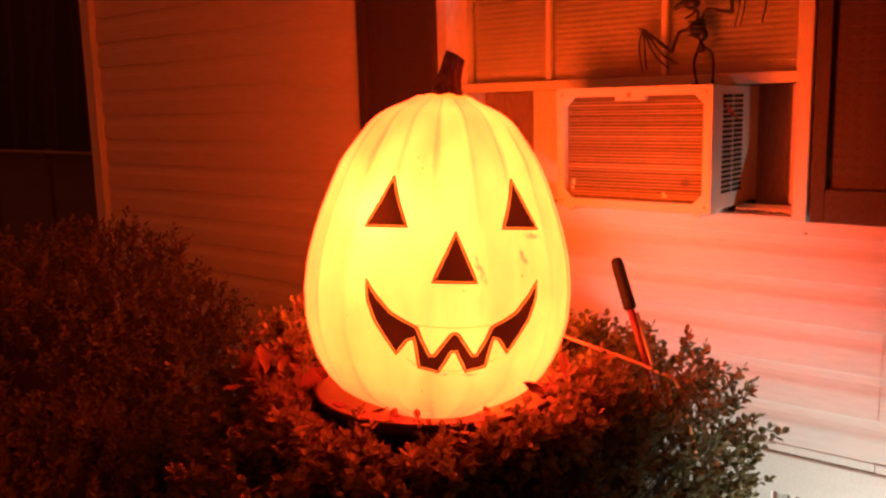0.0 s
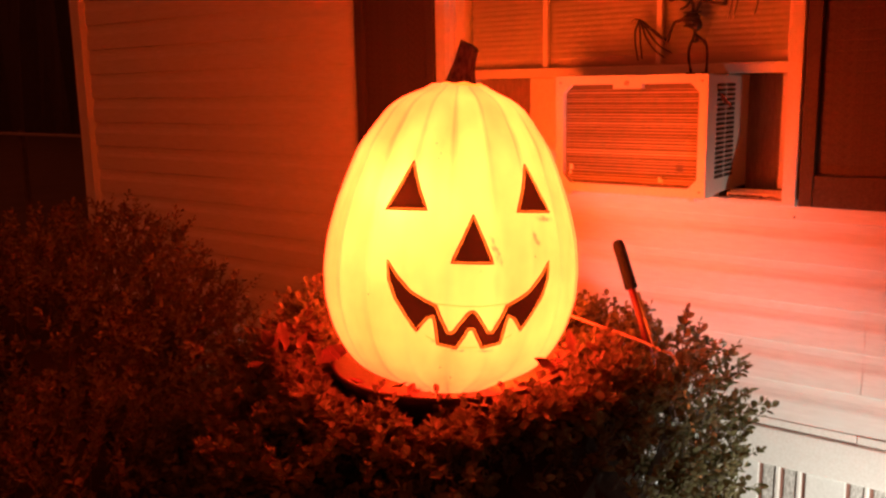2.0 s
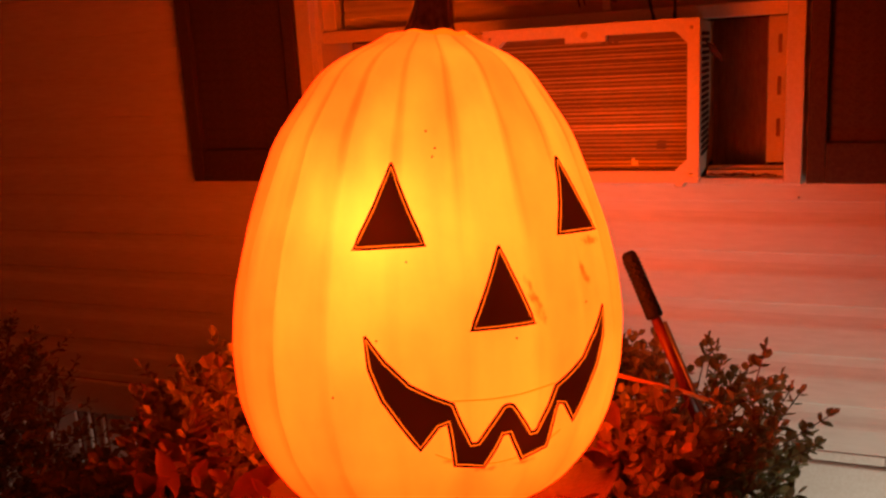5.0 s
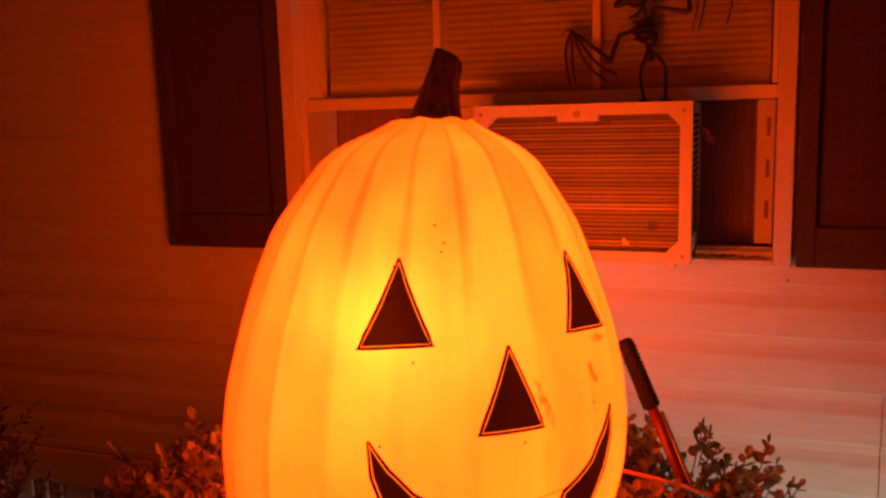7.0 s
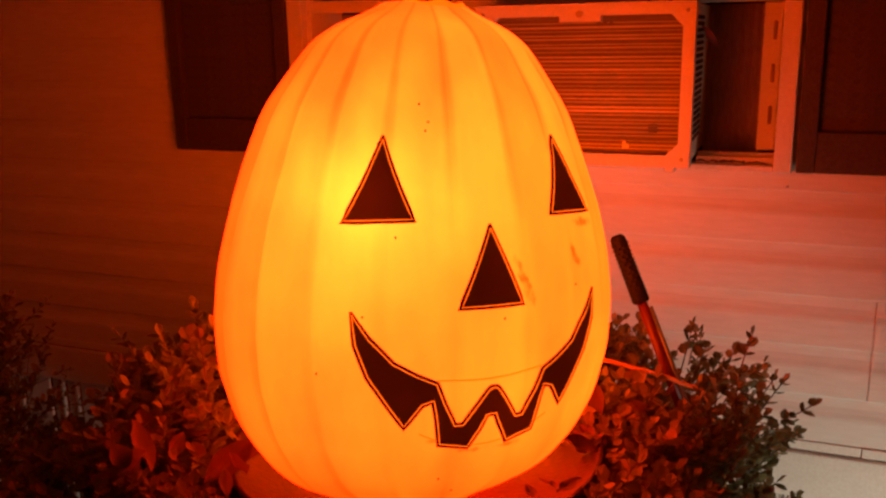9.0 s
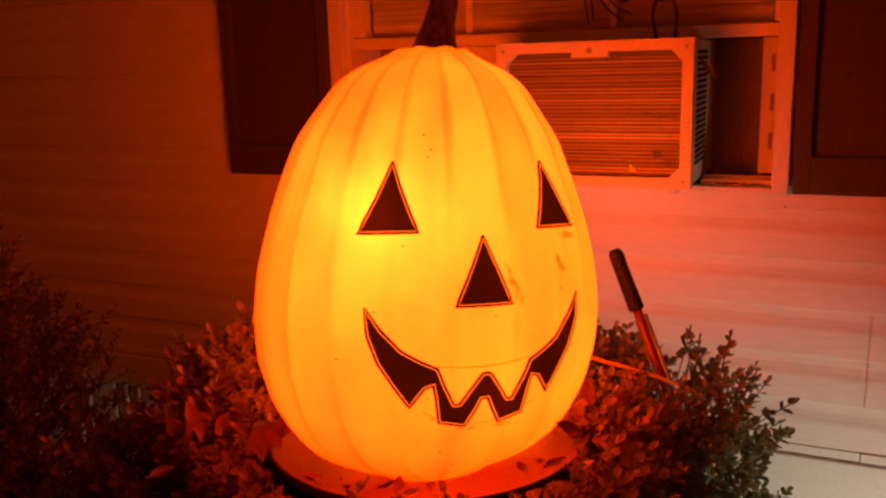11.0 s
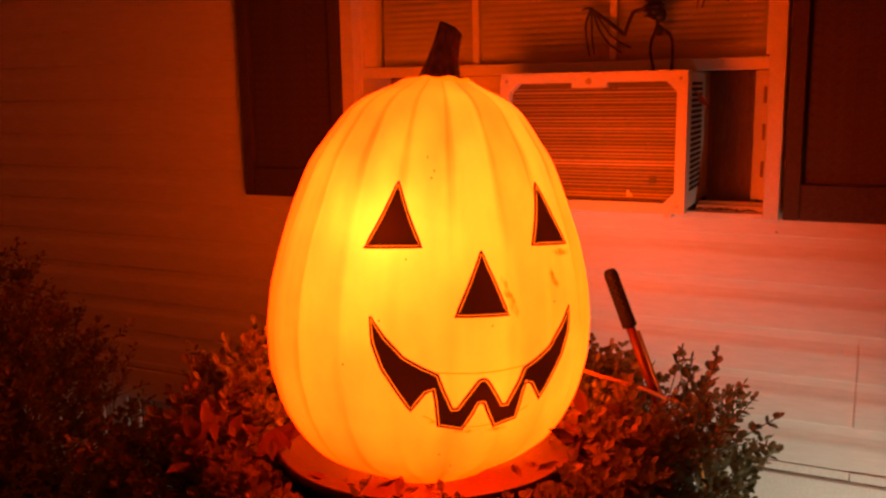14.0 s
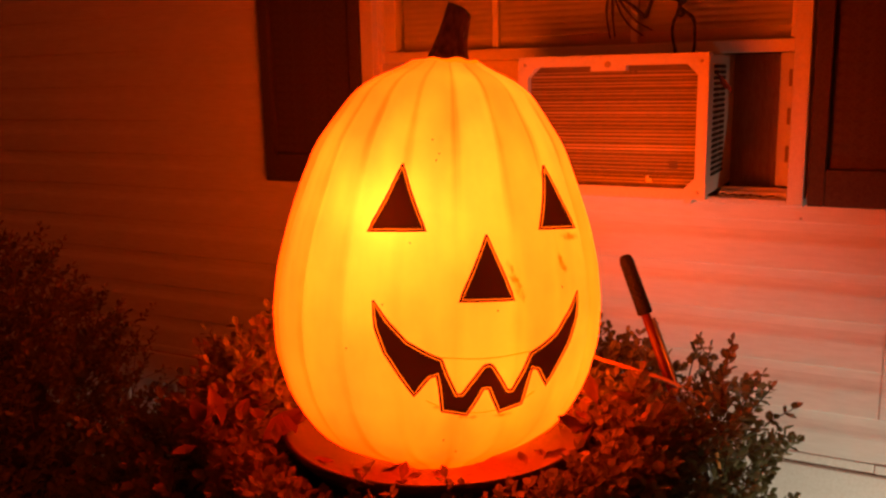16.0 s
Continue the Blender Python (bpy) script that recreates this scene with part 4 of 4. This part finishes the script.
def knob(x, y, z, rx, ry, rz):
    made = bmesh.ops.create_icosphere(bm, subdivisions=2, radius=1)["verts"]
    bmesh.ops.scale(bm, vec=(rx, ry, rz), verts=made)
    bmesh.ops.translate(bm, vec=(-0.945 + (x + 0.945) * 1.05, BY + y, z), verts=made)


bone([(-0.960, 0, 1.700), (-0.985, 0, 1.681), (-1.006, 0, 1.676)], 0.005, 0.0045)
bone([(-1.006, 0, 1.676), (-1.018, 0, 1.648), (-1.026, 0, 1.620)], 0.0048, 0.0055, 0.0006)
bone([(-1.026, 0, 1.620), (-1.062, 0, 1.652), (-1.108, 0, 1.688)], 0.0052, 0.0042, 0.0006)
bone([(-1.108, 0, 1.688), (-1.121, 0.004, 1.655), (-1.120, 0.006, 1.615), (-1.112, 0.008, 1.572)], 0.0038, 0.0018)
bone([(-1.108, 0, 1.688), (-1.109, 0.01, 1.650), (-1.107, 0.012, 1.610), (-1.102, 0.012, 1.577)], 0.0036, 0.0018)
bone([(-1.104, 0, 1.686), (-1.090, 0.005, 1.640), (-1.066, 0.008, 1.603), (-1.034, 0.008, 1.578)], 0.0036, 0.0018)
bone([(-1.102, 0, 1.685), (-1.075, 0.005, 1.642), (-1.050, 0.008, 1.612), (-1.012, 0.008, 1.590)], 0.0036, 0.0018)
bone([(-1.108, 0, 1.688), (-1.118, -0.004, 1.690), (-1.130, -0.006, 1.683)], 0.0034, 0.0014)
bone([(-0.948, 0, 1.700), (-0.938, 0, 1.722), (-0.926, 0, 1.728), (-0.898, 0, 1.721), (-0.868, 0, 1.716)], 0.005, 0.0048)
bone([(-0.868, 0, 1.714), (-0.871, 0, 1.76), (-0.878, 0, 1.81)], 0.0055, 0.0046, 0.0006)
bone([(-0.878, 0, 1.81), (-0.856, 0.004, 1.80), (-0.852, 0.006, 1.74), (-0.864, 0.008, 1.676)], 0.0036, 0.0016)
bone([(-0.878, 0, 1.81), (-0.846, 0.006, 1.80), (-0.840, 0.008, 1.735), (-0.851, 0.008, 1.678)], 0.0036, 0.0016)
bone([(-0.878, 0, 1.81), (-0.83, 0.005, 1.82), (-0.792, 0.006, 1.78), (-0.787, 0.008, 1.735), (-0.797, 0.010, 1.684)], 0.0042, 0.0018)
knob(-0.957, 0, 1.680, 0.022, 0.018, 0.026)
knob(-0.944, 0, 1.664, 0.016, 0.015, 0.018)
for i in range(4):
    z = 1.664 + i * 0.012
    bone([(-0.957 - 0.023, 0, z), (-0.957, -0.021, z - 0.002), (-0.957 + 0.024, 0, z)], 0.0028, 0.0028)
bone([(-0.957, 0.004, 1.700), (-0.952, 0.004, 1.66), (-0.946, 0.003, 1.622)], 0.005, 0.005, 0.0012)
knob(-0.946, 0, 1.629, 0.012, 0.009, 0.013)
bone([(-0.951, 0, 1.632), (-0.962, 0, 1.606), (-0.964, 0, 1.578), (-0.955, 0, 1.5315)], 0.0042, 0.0032, 0.0006)
bone([(-0.940, 0, 1.632), (-0.920, 0, 1.616), (-0.913, 0, 1.588), (-0.914, 0, 1.5315)], 0.0042, 0.0032, 0.0006)
bone([(-0.966, -0.010, 1.533), (-0.944, 0, 1.533)], 0.0024, 0.0018)
bone([(-0.925, -0.010, 1.533), (-0.903, 0, 1.533)], 0.0024, 0.0018)
bone([(-0.957, 0, 1.700), (-0.955, -0.004, 1.718), (-0.962, -0.006, 1.735)], 0.0045, 0.005)
knob(-0.972, -0.006, 1.748, 0.024, 0.018, 0.018)
bone([(-0.985, -0.008, 1.748), (-1.004, -0.012, 1.742), (-1.016, -0.014, 1.734)], 0.013, 0.006)
bone([(-0.960, -0.006, 1.738), (-0.968, -0.010, 1.718), (-0.986, -0.014, 1.708)], 0.005, 0.003)
bone([(-0.965, -0.004, 1.760), (-0.960, -0.004, 1.785)], 0.009, 0.002)
bone([(-0.985, -0.004, 1.760), (-0.990, -0.004, 1.783)], 0.008, 0.002)
bat = part("bat_decoration", bm, BAT, None, "black plastic bat skeleton decoration standing on the air conditioner", True)
tagged(bat, category="decoration")

# ---- dead ornamental grass ----
grass = thing("dead_grass_clump", (-1.90, 0.76, 0.0), "dry curled straw-coloured grass clump at the edge of the bed", "plant")
rng = random.Random(5)
for i in range(14):
    a = rng.uniform(0, 2 * math.pi)
    h, r = rng.uniform(1.06, 1.2), rng.uniform(0.02, 0.06)
    pts = [(0.02 * math.cos(a), 0.02 * math.sin(a), 0.0), (0.04 * math.cos(a), 0.04 * math.sin(a), h * 0.6), (r * math.cos(a), r * math.sin(a), h),
           (r * 1.9 * math.cos(a + 0.5), r * 1.9 * math.sin(a + 0.5), h + 0.02), (r * 2.0 * math.cos(a + 1.1), r * 2.0 * math.sin(a + 1.1), h - 0.06),
           (r * 1.3 * math.cos(a + 1.7), r * 1.3 * math.sin(a + 1.7), h - 0.10)]
    part("blade", tube(bmesh.new(), smooth_line(pts, 5), [0.0032] * 15 + [0.0028] * 8 + [0.0012] * 3, 5), STRAW, grass)
